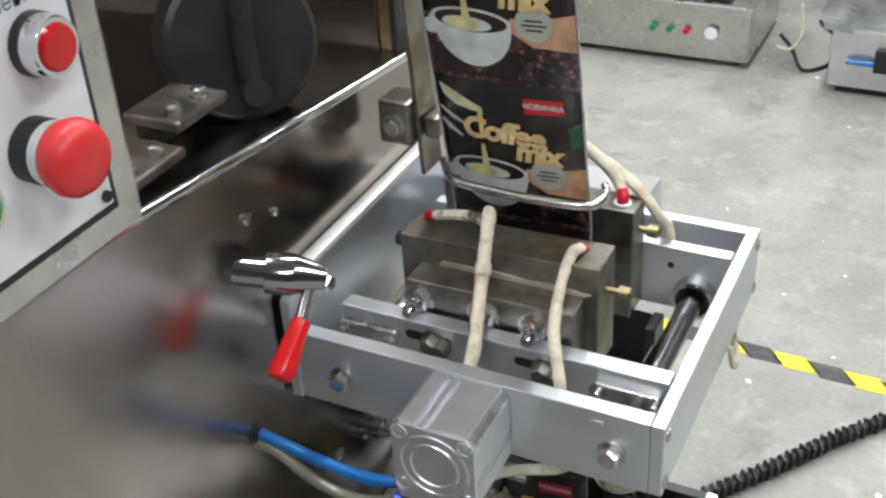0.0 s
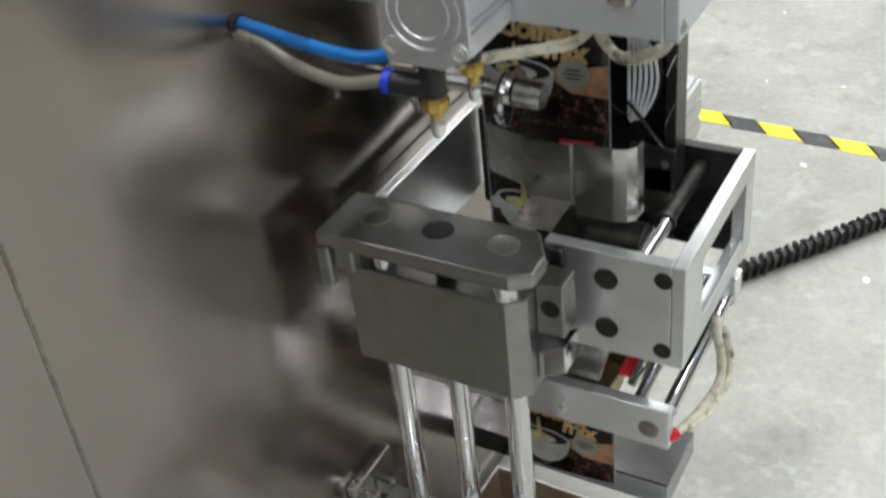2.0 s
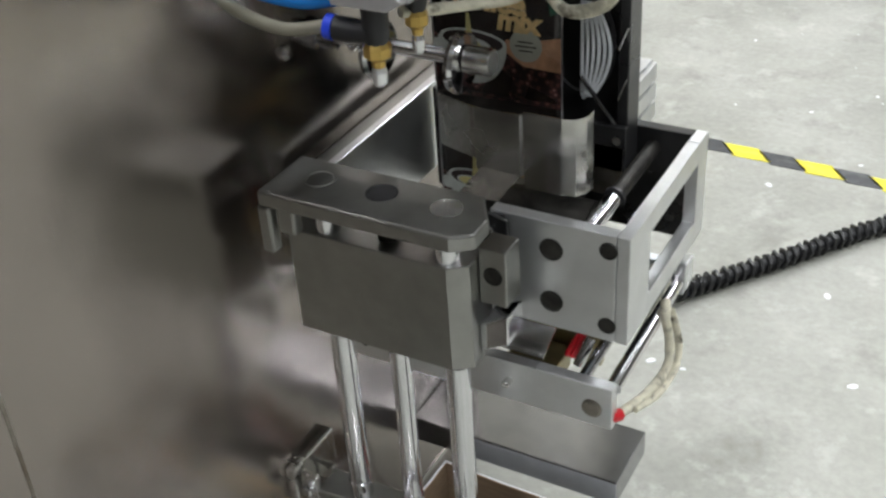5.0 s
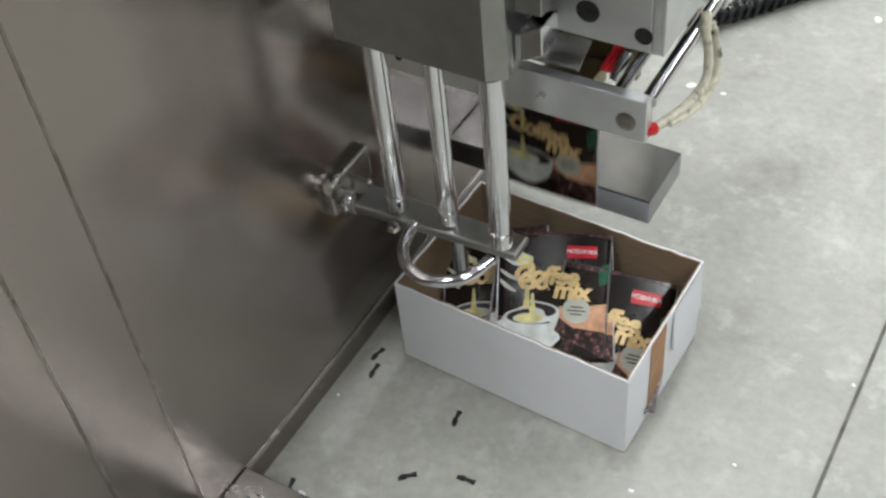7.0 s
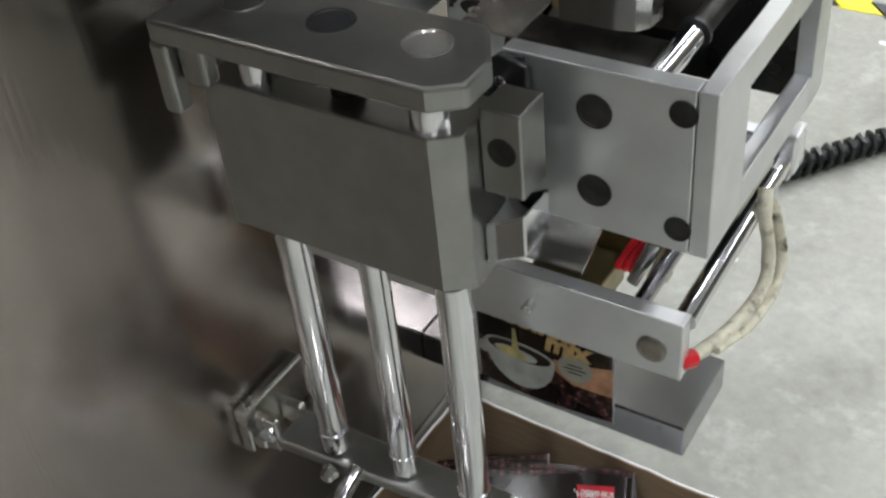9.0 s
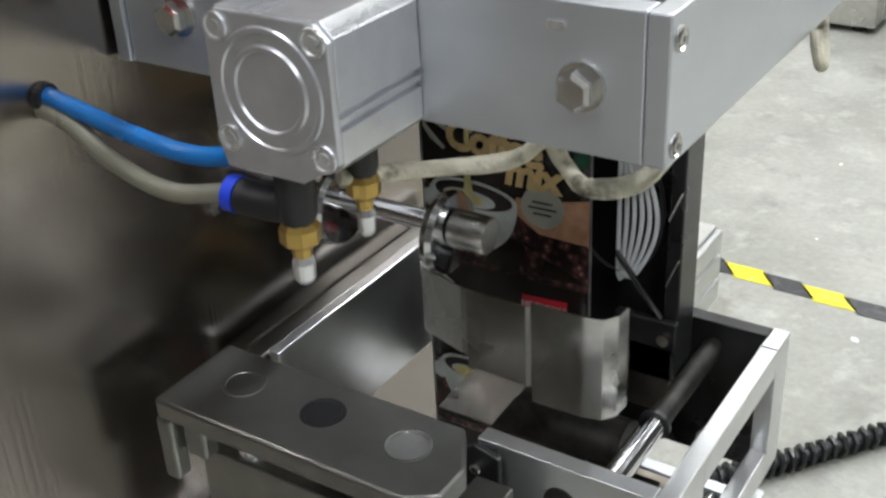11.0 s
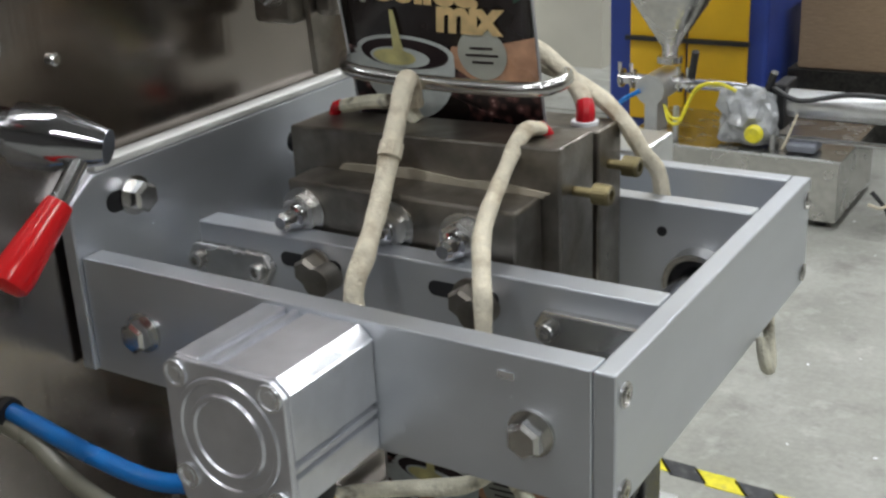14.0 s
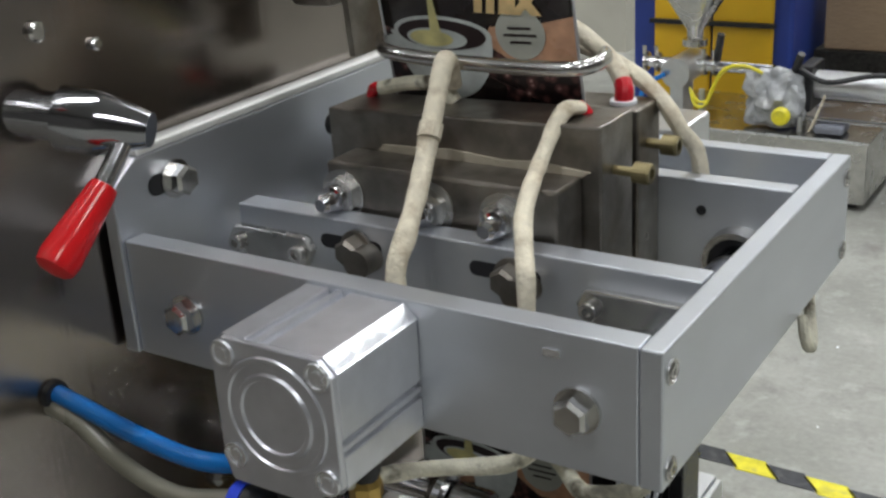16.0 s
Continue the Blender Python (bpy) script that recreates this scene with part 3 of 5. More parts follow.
part("gasket", prism([(0.062, 0.7415), (0.172, 0.7415), (0.176, 0.7440), (0.150, 0.7462), (0.132, 0.7448), (0.104, 0.7470), (0.085, 0.7458), (0.066, 0.7452)], "y", 0.1035, 0.1052), PAPER, fj, "torn tan gasket paper")
part("socket_screw", socket_screw((0.181, 0.118, 0.742), (1, 0, 0), 0.0022, 0.012), BRASS_OLD, fb)
part("screw_head", socket_screw((0.191, 0.118, 0.742), (1, 0, 0), 0.0048, 0.008), BRASS_OLD, fb, "brass screw head")
part("knob", lathe((0.033, 0.118, 0.748), (-1, 0.118, 0.748), [(0, 0.003), (0.003, 0.003), (0.003, 0.0055), (0.009, 0.0055), (0.0095, 0.004), (0.0095, 0.0002)], 20), BLACK, fb, "", True)
part("ceramic_ring", lathe((0.171, 0.116, 0.7624), (0.171, 0.116, 1), [(0, 0.006), (0.0016, 0.006), (0.0016, 0.003)], 20), WHITE_PLASTIC, fb)
part("red_sleeve", sweep([(0.171, 0.116, 0.763), (0.1705, 0.114, 0.768), (0.168, 0.111, 0.772)], 0.0030, 10, 5), RED_TIP, fj, "", True)
part("heater_cable", sweep([(0.169, 0.112, 0.7710), (0.166, 0.100, 0.7715), (0.165, 0.082, 0.757), (0.172, 0.052, 0.744), (0.182, 0.032, 0.735), (0.188, 0.022, 0.722), (0.188, 0.021, 0.690)], 0.0039, 12, 8, None, 0.8, 0.16), SLEEVE, fj, "cream sleeved heater cable", True)
part("red_sleeve", sweep([(0.048, 0.118, 0.763), (0.051, 0.117, 0.769), (0.058, 0.115, 0.7705)], 0.0030, 10, 5), RED_TIP, fj, "", True)
part("cable_tail", sweep([(0.056, 0.1155, 0.770), (0.075, 0.116, 0.774), (0.092, 0.116, 0.774), (0.099, 0.117, 0.766)], 0.0036, 10, 6, None, 1, 0.12), SLEEVE_DIRTY, fj, "", True)
part("heater_cable", sweep([(0.100, 0.114, 0.776), (0.105, 0.104, 0.790), (0.109, 0.093, 0.790), (0.112, 0.080, 0.776), (0.117, 0.056, 0.746), (0.123, 0.035, 0.731), (0.125, 0.022, 0.718), (0.126, 0.020, 0.690)], 0.0046, 12, 8, None, 0.8, 0.16), SLEEVE, fj, "cream sleeved heater cable", True)
part("cable_tie", sweep([(0.1135, 0.0735, 0.768), (0.1145, 0.0690, 0.7625)], 0.0056, 12, 2), SLEEVE, fj)

# the bar runs clear of the front bar; block and nuts sit close behind it
for ob in fj.children:
    if ob.name.startswith("carriage_bar"):
        ob.location.y += 0.005
    elif ob.name.startswith(("heater_cable", "red_sleeve", "cable_t")):
        ob.location += Vector((0.0, -0.008, 0.003))
    else:
        ob.location += Vector((0.007, -0.021, 0.007))

# carriage and jaw behind the film
rj = thing("rear_sealing_jaw", (0.12, 0.19, 0.69), "steel heater jaw on the rear aluminium carriage", "sealing jaw")
rc = part("carriage_bar", box(0.010, 0.2500, 0.196, 0.207, 0.674, 0.7272), ALU, rj, "aluminium carriage bar", False, 0.0009)
for x in (0.030, 0.226):
    part("bearing_ring", lathe((x, 0.196, 0.690), (x, -1, 0.690), [(0, 0.0165), (0.010, 0.0160), (0.010, 0.0130), (0.002, 0.0125)], 32), STEEL, rc, "", True)
    part("seal", cyl((x, 0.190, 0.690), (x, 0.194, 0.690), 0.0125), BLACK, rc)
part("hole_screw", socket_screw((0.206, 0.196, 0.712), (0, -1, 0), 0.0025, 0.001), BLACK, rc)
rbk = part("heater_block", box(0.033, 0.184, 0.170, 0.196, 0.674, 0.7665), STEEL_DULL, rj, "dark steel heater block", False, 0.0012)
part("socket_screw", socket_screw((0.184, 0.181, 0.748), (1, 0, 0), 0.0024, 0.010), BRASS_OLD, rbk)
part("screw_head", socket_screw((0.192, 0.181, 0.748), (1, 0, 0), 0.0050, 0.008), BRASS_OLD, rbk, "brass screw head")
part("ceramic_ring", lathe((0.172, 0.180, 0.7665), (0.172, 0.180, 1), [(0, 0.0065), (0.0018, 0.0065), (0.0018, 0.003)], 20), WHITE_PLASTIC, rbk)
part("red_sleeve", sweep([(0.172, 0.180, 0.767), (0.172, 0.181, 0.772), (0.170, 0.184, 0.776)], 0.0045, 10, 5), RED_TIP, rj, "", True)
part("heater_cable", sweep([(0.170, 0.184, 0.775), (0.163, 0.190, 0.782), (0.150, 0.194, 0.791), (0.130, 0.202, 0.798), (0.10, 0.210, 0.80)], 0.0048, 12, 8, None, 0.9, 0.12), SLEEVE, rj, "cream sleeved heater cable", True)
part("heater_cable", sweep([(0.120, 0.222, 0.786), (0.150, 0.210, 0.781), (0.172, 0.200, 0.774), (0.186, 0.196, 0.764), (0.194, 0.199, 0.750), (0.199, 0.209, 0.735), (0.200, 0.215, 0.700)], 0.0051, 12, 8, None, 0.8, 0.12), SLEEVE, rj, "cream sleeved heater cable", True)

# cable that hangs below the frame
cl = thing("hanging_cable", (0.27, 0.20, 0.64), "cream cable with a red tip looping under the frame", "cable")
part("sleeve", sweep([(0.255, 0.200, 0.668), (0.264, 0.175, 0.655), (0.266, 0.160, 0.662), (0.262, 0.166, 0.672)], 0.0030, 10, 6, None, 1, 0.1), SLEEVE_DIRTY, cl, "", True)
part("lower_sleeve", sweep([(0.130, -0.020, 0.650), (0.150, 0.010, 0.645), (0.185, 0.020, 0.652), (0.200, 0.025, 0.662), (0.204, 0.032, 0.650), (0.220, 0.022, 0.647), (0.240, 0.030, 0.652), (0.250, 0.045, 0.672)], 0.0040, 12, 8, None, 0.9, 0.15), SLEEVE_DIRTY, cl, "", True)
part("branch", sweep([(0.198, 0.024, 0.660), (0.196, 0.030, 0.672), (0.190, 0.045, 0.685)], 0.0034, 10, 6, None, 1, 0.12), SLEEVE_DIRTY, cl, "", True)
part("branch", sweep([(0.200, 0.026, 0.661), (0.208, 0.032, 0.668), (0.214, 0.045, 0.680)], 0.0034, 10, 6, None, 1, 0.12), SLEEVE_DIRTY, cl, "", True)

# pneumatic cylinder
CX0, CX1, CZ0, CZ1, CY = 0.102, 0.1595, 0.670, 0.7265, -0.0545
pc = thing("pneumatic_cylinder", (0.136, -0.026, CZ0), "square silver compact pneumatic cylinder on the front bar", "pneumatic cylinder")
bmc = bmesh.new()
poly = [(CX0, CZ0 + 0.004), (CX0 + 0.004, CZ0), (CX1 - 0.004, CZ0), (CX1, CZ0 + 0.004)]
for z in (0.687, 0.692):
    poly += [(CX1, z), (CX1 - 0.0022, z), (CX1 - 0.0022, z + 0.0022), (CX1, z + 0.0022)]
poly += [(CX1, CZ1 - 0.0052), (CX1 - 0.0052, CZ1)]
for x in (0.1285, 0.1215):
    poly += [(x, CZ1), (x, CZ1 - 0.0028), (x - 0.0038, CZ1 - 0.0028), (x - 0.0038, CZ1)]
poly += [(CX0 + 0.004, CZ1), (CX0, CZ1 - 0.004)]
prism(poly, "y", CY + 0.003, -0.0003, bmc)
body = part("body", bmc, ALU_CAST, pc, "", False, 0.0006)
part("bright_corner", prism([(CX1 - 0.0055, CZ1 + 0.0003), (CX1 + 0.0003, CZ1 - 0.0055), (CX1 - 0.003, CZ1 - 0.0055), (CX1 - 0.0055, CZ1 - 0.003)], "y", CY + 0.0034, -0.0006), ALU_EDGE, body, "bright milled chamfer")
cxm, czm = (CX0 + CX1) / 2, (CZ0 + CZ1) / 2
cap = part("end_cap", prism([(CX0 + 0.003, CZ0 - 0.006), (CX1 - 0.018, CZ0 - 0.006), (CX1 - 0.008, CZ0), (CX1, CZ0 + 0.005), (CX1, CZ1 - 0.006), (CX1 - 0.006, CZ1), (CX0 + 0.006, CZ1), (CX0, CZ1 - 0.006), (CX0, CZ0 + 0.004)], "y", CY, CY + 0.003), ALU_CAST, pc, "", False, 0.0008)
part("cover", lathe((cxm, CY, czm), (cxm, -1, czm), [(0, 0.0245), (0.0010, 0.0240), (0.0010, 0.0222), (0.0002, 0.0215), (0.0002, 0.0180), (0.0014, 0.0172), (0.0014, 0.0155), (0.0004, 0.0148), (0.0004, 0.0001)], 48), ALU_CAST, cap, "round cover with stepped rings", True)
for x in (CX0 + 0.0065, CX1 - 0.0065):
    for z in (CZ0 + 0.0065, CZ1 - 0.0065):
        part("corner_screw", lathe((x, CY, z), (x, -1, z), [(0, 0.0056), (0.0012, 0.0054), (0.0012, 0.0044), (0.0003, 0.0042), (0.0003, 0.0026), (0.0010, 0.0024), (0.0010, 0.0002)], 20), ALU_EDGE, cap, "", True)

# air fittings and tubes
for k, (x, y, s) in enumerate(((0.123, -0.042, 1.0), (0.133, -0.012, 0.85))):
    ft = thing("air_fitting", (x, y, 0.612), "black and brass air fitting with a clear silencer tip", "air fitting", "fittings under the cylinder")
    part("body", lathe((x, y, 0.672), (x, y, 0), [(0, 0.008 * s), (0.022, 0.008 * s), (0.026, 0.0065 * s)], 20), BLACK, ft, "", True)
    part("brass_nut", lathe((x, y, 0.648), (x, y, 0), [(0, 0.0062 * s), (0.004, 0.0085 * s), (0.010, 0.0085 * s), (0.013, 0.0045 * s), (0.017, 0.0040 * s), (0.017, 0.001)], 8), BRASS, ft)
    part("silencer", lathe((x, y, 0.631), (x, y, 0), [(0, 0.0036 * s), (0.003, 0.0048 * s), (0.010, 0.0044 * s), (0.012, 0.0032 * s), (0.012, 0.0002)], 14), ALU_EDGE, ft)
    if k == 0:
        part("elbow", sweep([(x, y, 0.653), (x - 0.012, y - 0.001, 0.652), (x - 0.026, y - 0.003, 0.653)], 0.0075, 16, 6), BLACK, ft, "", True)
        part("collar", cyl((x - 0.0265, y - 0.003, 0.653), (x - 0.0315, y - 0.0035, 0.6535), 0.0078), BLUE_RING, ft, "blue release collar")
for ob in bpy.data.objects:
    if ob.name.startswith("air_fitting"):
        ob.location += Vector((0.003, 0.0, 0.003 if ob.name.endswith("001") else -0.007))
tb = thing("blue_air_tube", (0.05, -0.045, 0.66), "bright blue air tube from cabinet to cylinder", "tube")
part("tube", sweep([(PX - 0.01, -0.043, 0.670), (0.005, -0.044, 0.6665), (0.040, -0.044, 0.6605), (0.076, -0.043, 0.6575), (0.108, -0.040, 0.6640)], 0.0042, 14, 10), BLUE_TUBE, tb, "", True)
tg = thing("grey_air_tube", (0.05, -0.05, 0.655), "yellowed clear air tube from cabinet to cylinder", "tube")
part("tube", sweep([(PX - 0.01, -0.046, 0.664), (0.005, -0.047, 0.660), (0.035, -0.050, 0.648), (0.066, -0.050, 0.642), (0.0955, -0.0455, 0.6465)], 0.0042, 14, 10), GREY_TUBE, tg, "", True)
part("entry_cap", lathe((PX, -0.044, 0.668), (PX + 1, -0.044, 0.668), [(0, 0.007), (0.003, 0.0065), (0.003, 0.002)], 20), BLACK, tg)

# clamping lever
J = Vector((0.031, -0.008, 0.786))
ax = Vector((0.052, 0.026, -0.010)).normalized()
lv = thing("clamping_lever", (0.0, -0.02, 0.77), "chrome clamping lever with a red plastic grip", "lever")
A0 = J - ax * 0.072
part("hub", lathe(A0, J, [(0, 0.0105), (0.038, 0.0105), (0.0385, 0.0138), (0.055, 0.0138), (0.058, 0.0130), (0.074, 0.0084), (0.077, 0.0074), (0.077, 0.0002)], 36), DARK_CHROME, lv, "stepped chrome hub", True)
G = Vector((0.029, -0.062, 0.742))
d = (G - J)
arm = part("arm", cyl(J - ax * 0.004, J + d * 0.5, 0.0042), CHROME, lv, "", True)
gl = d.length
part("grip", lathe(J + d * 0.42, G, [(0, 0.0058), (0.003, 0.0064), (gl * 0.35, 0.0082), (gl * 0.50, 0.0090), (gl * 0.56, 0.0082), (gl * 0.59, 0.0055), (gl * 0.60, 0.0002)], 28), RED_GRIP, lv, "glossy red grip", True)

# film guide at the top
fg = thing("film_guide", (0.05, 0.14, 0.77), "dark steel film guide with a bent wire loop", "film guide")
part("guide_plate", prism([(0.122, 0.985), (0.142, 0.985), (0.168, 0.785), (0.140, 0.785)], "x", 0.0300, 0.0335), STEEL_DULL, fg, "dark upright guide strip")
part("clamp", box(0.004, 0.0298, 0.128, 0.156, 0.812, 0.846), STEEL_DULL, fg, "", False, 0.003)
part("clamp_jaw", box(0.034, 0.046, 0.140, 0.165, 0.815, 0.832), STEEL_DULL, fg, "", False, 0.003)
part("clamp_screw", hex_bolt((0.018, 0.128, 0.829), (0, -1, 0), 0.007, 0.008), STEEL, fg)
part("wire_loop", sweep([(0.044, 0.150, 0.7935), (0.062, 0.128, 0.7925), (0.090, 0.126, 0.7905), (0.130, 0.127, 0.7895), (0.160, 0.129, 0.790), (0.169, 0.136, 0.7905), (0.170, 0.148, 0.791), (0.166, 0.158, 0.7915)], 0.0030, 12, 8, None, 1.2), STEEL, fg, "bent guide wire", True)

# ---- lower pulling unit ----
hb = thing("guide_block", (0.09, 0.0, 0.38), "ground steel guide block under a holed cover plate", "guide block")
pl = part("cover_plate", prism([(0.010, -0.036), (0.160, -0.036), (0.174, -0.026), (0.174, -0.006), (0.158, 0.020), (0.010, 0.020)], "z", 0.493, 0.505), STEEL_BLOCK, hb, "dark ground cover plate", False, 0.002)
part("bent_tab", box(0.008, 0.018, -0.036, -0.026, 0.455, 0.4929), STEEL_BLOCK, hb, "", False, 0.002)
part("step_tab", box(0.020, 0.034, -0.030, -0.020, 0.470, 0.4928), STEEL_BLOCK, hb, "", False, 0.002)
# no holes are cut: the middle disc's black stands for the hole's shade
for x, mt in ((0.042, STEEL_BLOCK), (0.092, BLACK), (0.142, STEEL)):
    part("bore_disc", lathe((x, -0.004, 0.505), (x, -0.004, 1), [(0, 0.0115), (0.0006, 0.0112), (0.0006, 0.0095), (0.0002, 0.0092), (0.0002, 0.0001)], 32), mt, pl, "", True)
for x in (0.046, 0.142):
    part("post", cyl((x, -0.008, 0.466), (x, -0.008, 0.4932), 0.0092), CHROME, hb, "", True)
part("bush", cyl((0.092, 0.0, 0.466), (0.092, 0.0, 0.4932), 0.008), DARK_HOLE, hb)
part("block", prism([(0.019, -0.0195), (0.147, -0.0195), (0.160, -0.010), (0.160, 0.022), (0.019, 0.022)], "z", 0.380, 0.4675), STEEL_BLOCK, hb, "large ground steel block", False, 0.001)
part("rear_lug", box(0.1604, 0.181, 0.002, 0.024, 0.430, 0.475), STEEL_BLOCK, hb, "", False, 0.001)
# dark disc painted on the lug in place of a shaded hole
part("bore_disc", lathe((0.171, 0.002, 0.454), (0.171, -1, 0.454), [(0, 0.0072), (0.0005, 0.0070), (0.0005, 0.0060), (0.0001, 0.0058), (0.0001, 0.0001)], 24), DARK_HOLE, hb)
part("wedge", prism([(0.1604, 0.388), (0.182, 0.400), (0.182, 0.424), (0.1604, 0.412)], "y", 0.000, 0.024), CHROME, hb, "", False, 0.001)
for x, y, r in ((0.047, -0.010, 0.0088), (0.095, -0.006, 0.0078), (0.146, -0.010, 0.0090)):
    part("guide_rod", lathe((x, y, 0.380), (x, y, 0), [(0, r), (0.155, r), (0.155, r * 1.08), (0.170, r * 1.08), (0.171, r * 0.8), (0.171, 0.0002)], 28), CHROME, hb, "polished guide rod", True)
part("clamp_bar", prism([(0.010, -0.024), (0.162, -0.016), (0.162, 0.008), (0.010, 0.006)], "z", 0.200, 0.208), STEEL_BLOCK, hb, "", False, 0.002)
part("wall_bracket", box(PX - 0.003, -0.006, -0.030, 0.030, 0.192, 0.228), STEEL, hb, "bright wall bracket", False, 0.002)
part("bracket_arm", box(-0.006, 0.012, -0.024, -0.018, 0.196, 0.222), STEEL, hb, "", False, 0.002)
part("bracket_arm", box(-0.006, 0.012, 0.000, 0.006, 0.196, 0.214), STEEL, hb, "", False, 0.002)
part("bracket_bolt", hex_bolt((0.004, -0.024, 0.210), (0, -1, 0), 0.006, 0.008), CHROME, hb)
part("clamp_screw", hex_bolt((0.052, -0.024, 0.202), (0, -1, 0), 0.0045, 0.007), CHROME, hb)
part("bail", sweep([(0.068, -0.018, 0.206), (0.070, -0.040, 0.200), (0.086, -0.058, 0.198), (0.110, -0.062, 0.199), (0.134, -0.050, 0.202), (0.146, -0.026, 0.206)], 0.0052, 14, 8), CHROME, hb, "curved chrome bail", True)
part("air_stub", cyl((0.105, -0.010, 0.200), (0.108, -0.014, 0.165), 0.007), DARK_CHROME, hb)

hb.location += Vector((0.003, -0.003, 0.006))

lf = thing("pulling_frame", (0.2, 0.12, 0.383), "bright aluminium film pulling frame with a window", "machine frame")
fp = part("front_plate", box(0.152, 0.2460, 0.0405, 0.0510, 0.397, 0.4855), ALU_WHITE, lf, "satin front plate with black bolt heads", False, 0.0008)
for x, z in ((0.1985, 0.4635), (0.2405, 0.4730), (0.1985, 0.4195), (0.2405, 0.4105)):
    r = 0.0088 if x < 0.22 else 0.0066
    part("bolt_head", lathe((x, 0.0405, z), (x, -1, z), [(0, r), (0.0008, r), (0.0008, r * 0.88), (0.0001, r * 0.85), (0.0001, 0.0001)], 28), DARK_HOLE, fp, "black recessed bolt head")
part("side_plate", wall_with_opening("x", 0.2464, 0.2560, 0.0405, 0.206, 0.397, 0.4858, 0.080, 0.184, 0.416, 0.468), ALU_WHITE, lf, "aluminium side plate with a window", False, 0.0008)
part("rear_plate", box(0.020, 0.2460, 0.196, 0.206, 0.392, 0.4855), BLACK_PAINT, lf, "", False, 0.0008)
part("inner_wall", box(0.008, 0.016, 0.050, 0.260, 0.406, 0.4855), ALU_WHITE, lf, "bright wall rail", False, 0.001)
part("wall_rail", box(PX, 0.002, 0.040, 0.270, 0.462, 0.478), STEEL_BLOCK, lf, "", False, 0.002)
part("shaft", cyl((0.216, 0.053, 0.469), (0.216, 0.196, 0.469), 0.0062), DARK_HOLE, lf, "dark roller shaft", True)
part("shaft_end", cyl((0.216, 0.0512, 0.469), (0.216, 0.112, 0.469), 0.0066), CHROME, lf, "", True)
part("collar", cyl((0.216, 0.112, 0.469), (0.216, 0.115, 0.469), 0.0085), BLACK, lf)
# added dark cylinder that stands for the shade inside the frame
part("roller", cyl((0.110, 0.128, 0.436), (0.195, 0.128, 0.436), 0.015), DARK_HOLE, lf, "added dark roller standing for interior shade", True)
part("eyelet", hex_bolt((0.2412, 0.130, 0.458), (0, -1, 0), 0.006, 0.020), CHROME, lf)
part("rear_bracket", box(0.170, 0.205, 0.160, 0.164, 0.440, 0.484), STEEL_DULL, lf, "", False, 0.001)
part("dark_web", box(0.155, 0.164, 0.0380, 0.0403, 0.394, 0.484), BLACK, lf)
sb = part("slotted_bracket", prism([(0.146, 0.480), (0.154, 0.486), (0.168, 0.482), (0.168, 0.418), (0.158, 0.408), (0.150, 0.408), (0.150, 0.456), (0.146, 0.462)], "y", 0.0340, 0.0379), BLACK_PAINT, lf, "black slotted bracket", False, 0.001)
part("bracket_screw", socket_screw((0.161, 0.0340, 0.434), (0, -1, 0), 0.0050, 0.004), CHROME, sb)
part("bracket_screw", socket_screw((0.156, 0.0340, 0.474), (0, -1, 0), 0.0030, 0.004), CHROME, sb)

gs = thing("guide_sheet", (0.14, 0.095, 0.475), "bent stainless film guide sheet above the pulling frame", "guide sheet")
def folded(plan, z0, z1, t=0.0012):
    bmf = bmesh.new()
    n = len(plan)
    lo = [[bmf.verts.new((x + o[0], y + o[1], z)) for (x, y), o in zip(plan, [(0, s)] * n)] for s in (0, t) for z in (z0, z1)]
    a0, a1, b0, b1 = lo
    for k in range(n - 1):
        bmf.faces.new((a0[k], a0[k + 1], a1[k + 1], a1[k]))
        bmf.faces.new((b0[k], b1[k], b1[k + 1], b0[k + 1]))
        bmf.faces.new((a1[k], a1[k + 1], b1[k + 1], b1[k]))
        bmf.faces.new((a0[k], b0[k], b0[k + 1], a0[k + 1]))
    bmf.faces.new((a0[0], a1[0], b1[0], b0[0]))
    bmf.faces.new((a0[-1], b0[-1], b1[-1], a1[-1]))
    return bmf
part("left_leaf", folded([(0.076, 0.108), (0.080, 0.104), (0.110, 0.095), (0.114, 0.094)], 0.490, 0.532), STEEL, gs)
part("middle_leaf", folded([(0.114, 0.094), (0.150, 0.094), (0.152, 0.096)], 0.482, 0.532), STEEL, gs)
part("right_leaf", folded([(0.1525, 0.0960), (0.182, 0.0965), (0.192, 0.099), (0.197, 0.106), (0.198, 0.116)], 0.472, 0.534), STEEL, gs)
part("tongue", prism([(0.094, 0.482), (0.0575, 0.4805), (0.0575, 0.4815), (0.0935, 0.4835)], "x", 0.118, 0.150), STEEL, gs)

rs = thing("tension_roller", (0.05, 0.08, 0.56), "chrome tension roller shaft with round cheeks", "roller")
part("shaft", cyl((PX, 0.085, 0.574), (0.125, 0.085, 0.574), 0.0055), CHROME, rs, "", True)
part("boss", lathe((PX, 0.085, 0.574), (1, 0.085, 0.574), [(0, 0.012), (0.006, 0.012), (0.007, 0.009), (0.020, 0.009), (0.021, 0.006)], 28), DARK_CHROME, rs, "", True)
for x in (0.038, 0.106):
    part("cheek", lathe((x, 0.085, 0.570), (1, 0.085, 0.570), [(0, 0.008), (0.001, 0.021), (0.005, 0.0225), (0.008, 0.021), (0.009, 0.010)], 36), CHROME, rs, "", True)
part("end_cap", lathe((0.116, 0.085, 0.574), (1, 0.085, 0.574), [(0, 0.010), (0.018, 0.010), (0.020, 0.009), (0.020, 0.0002)], 28), STEEL, rs, "", True)
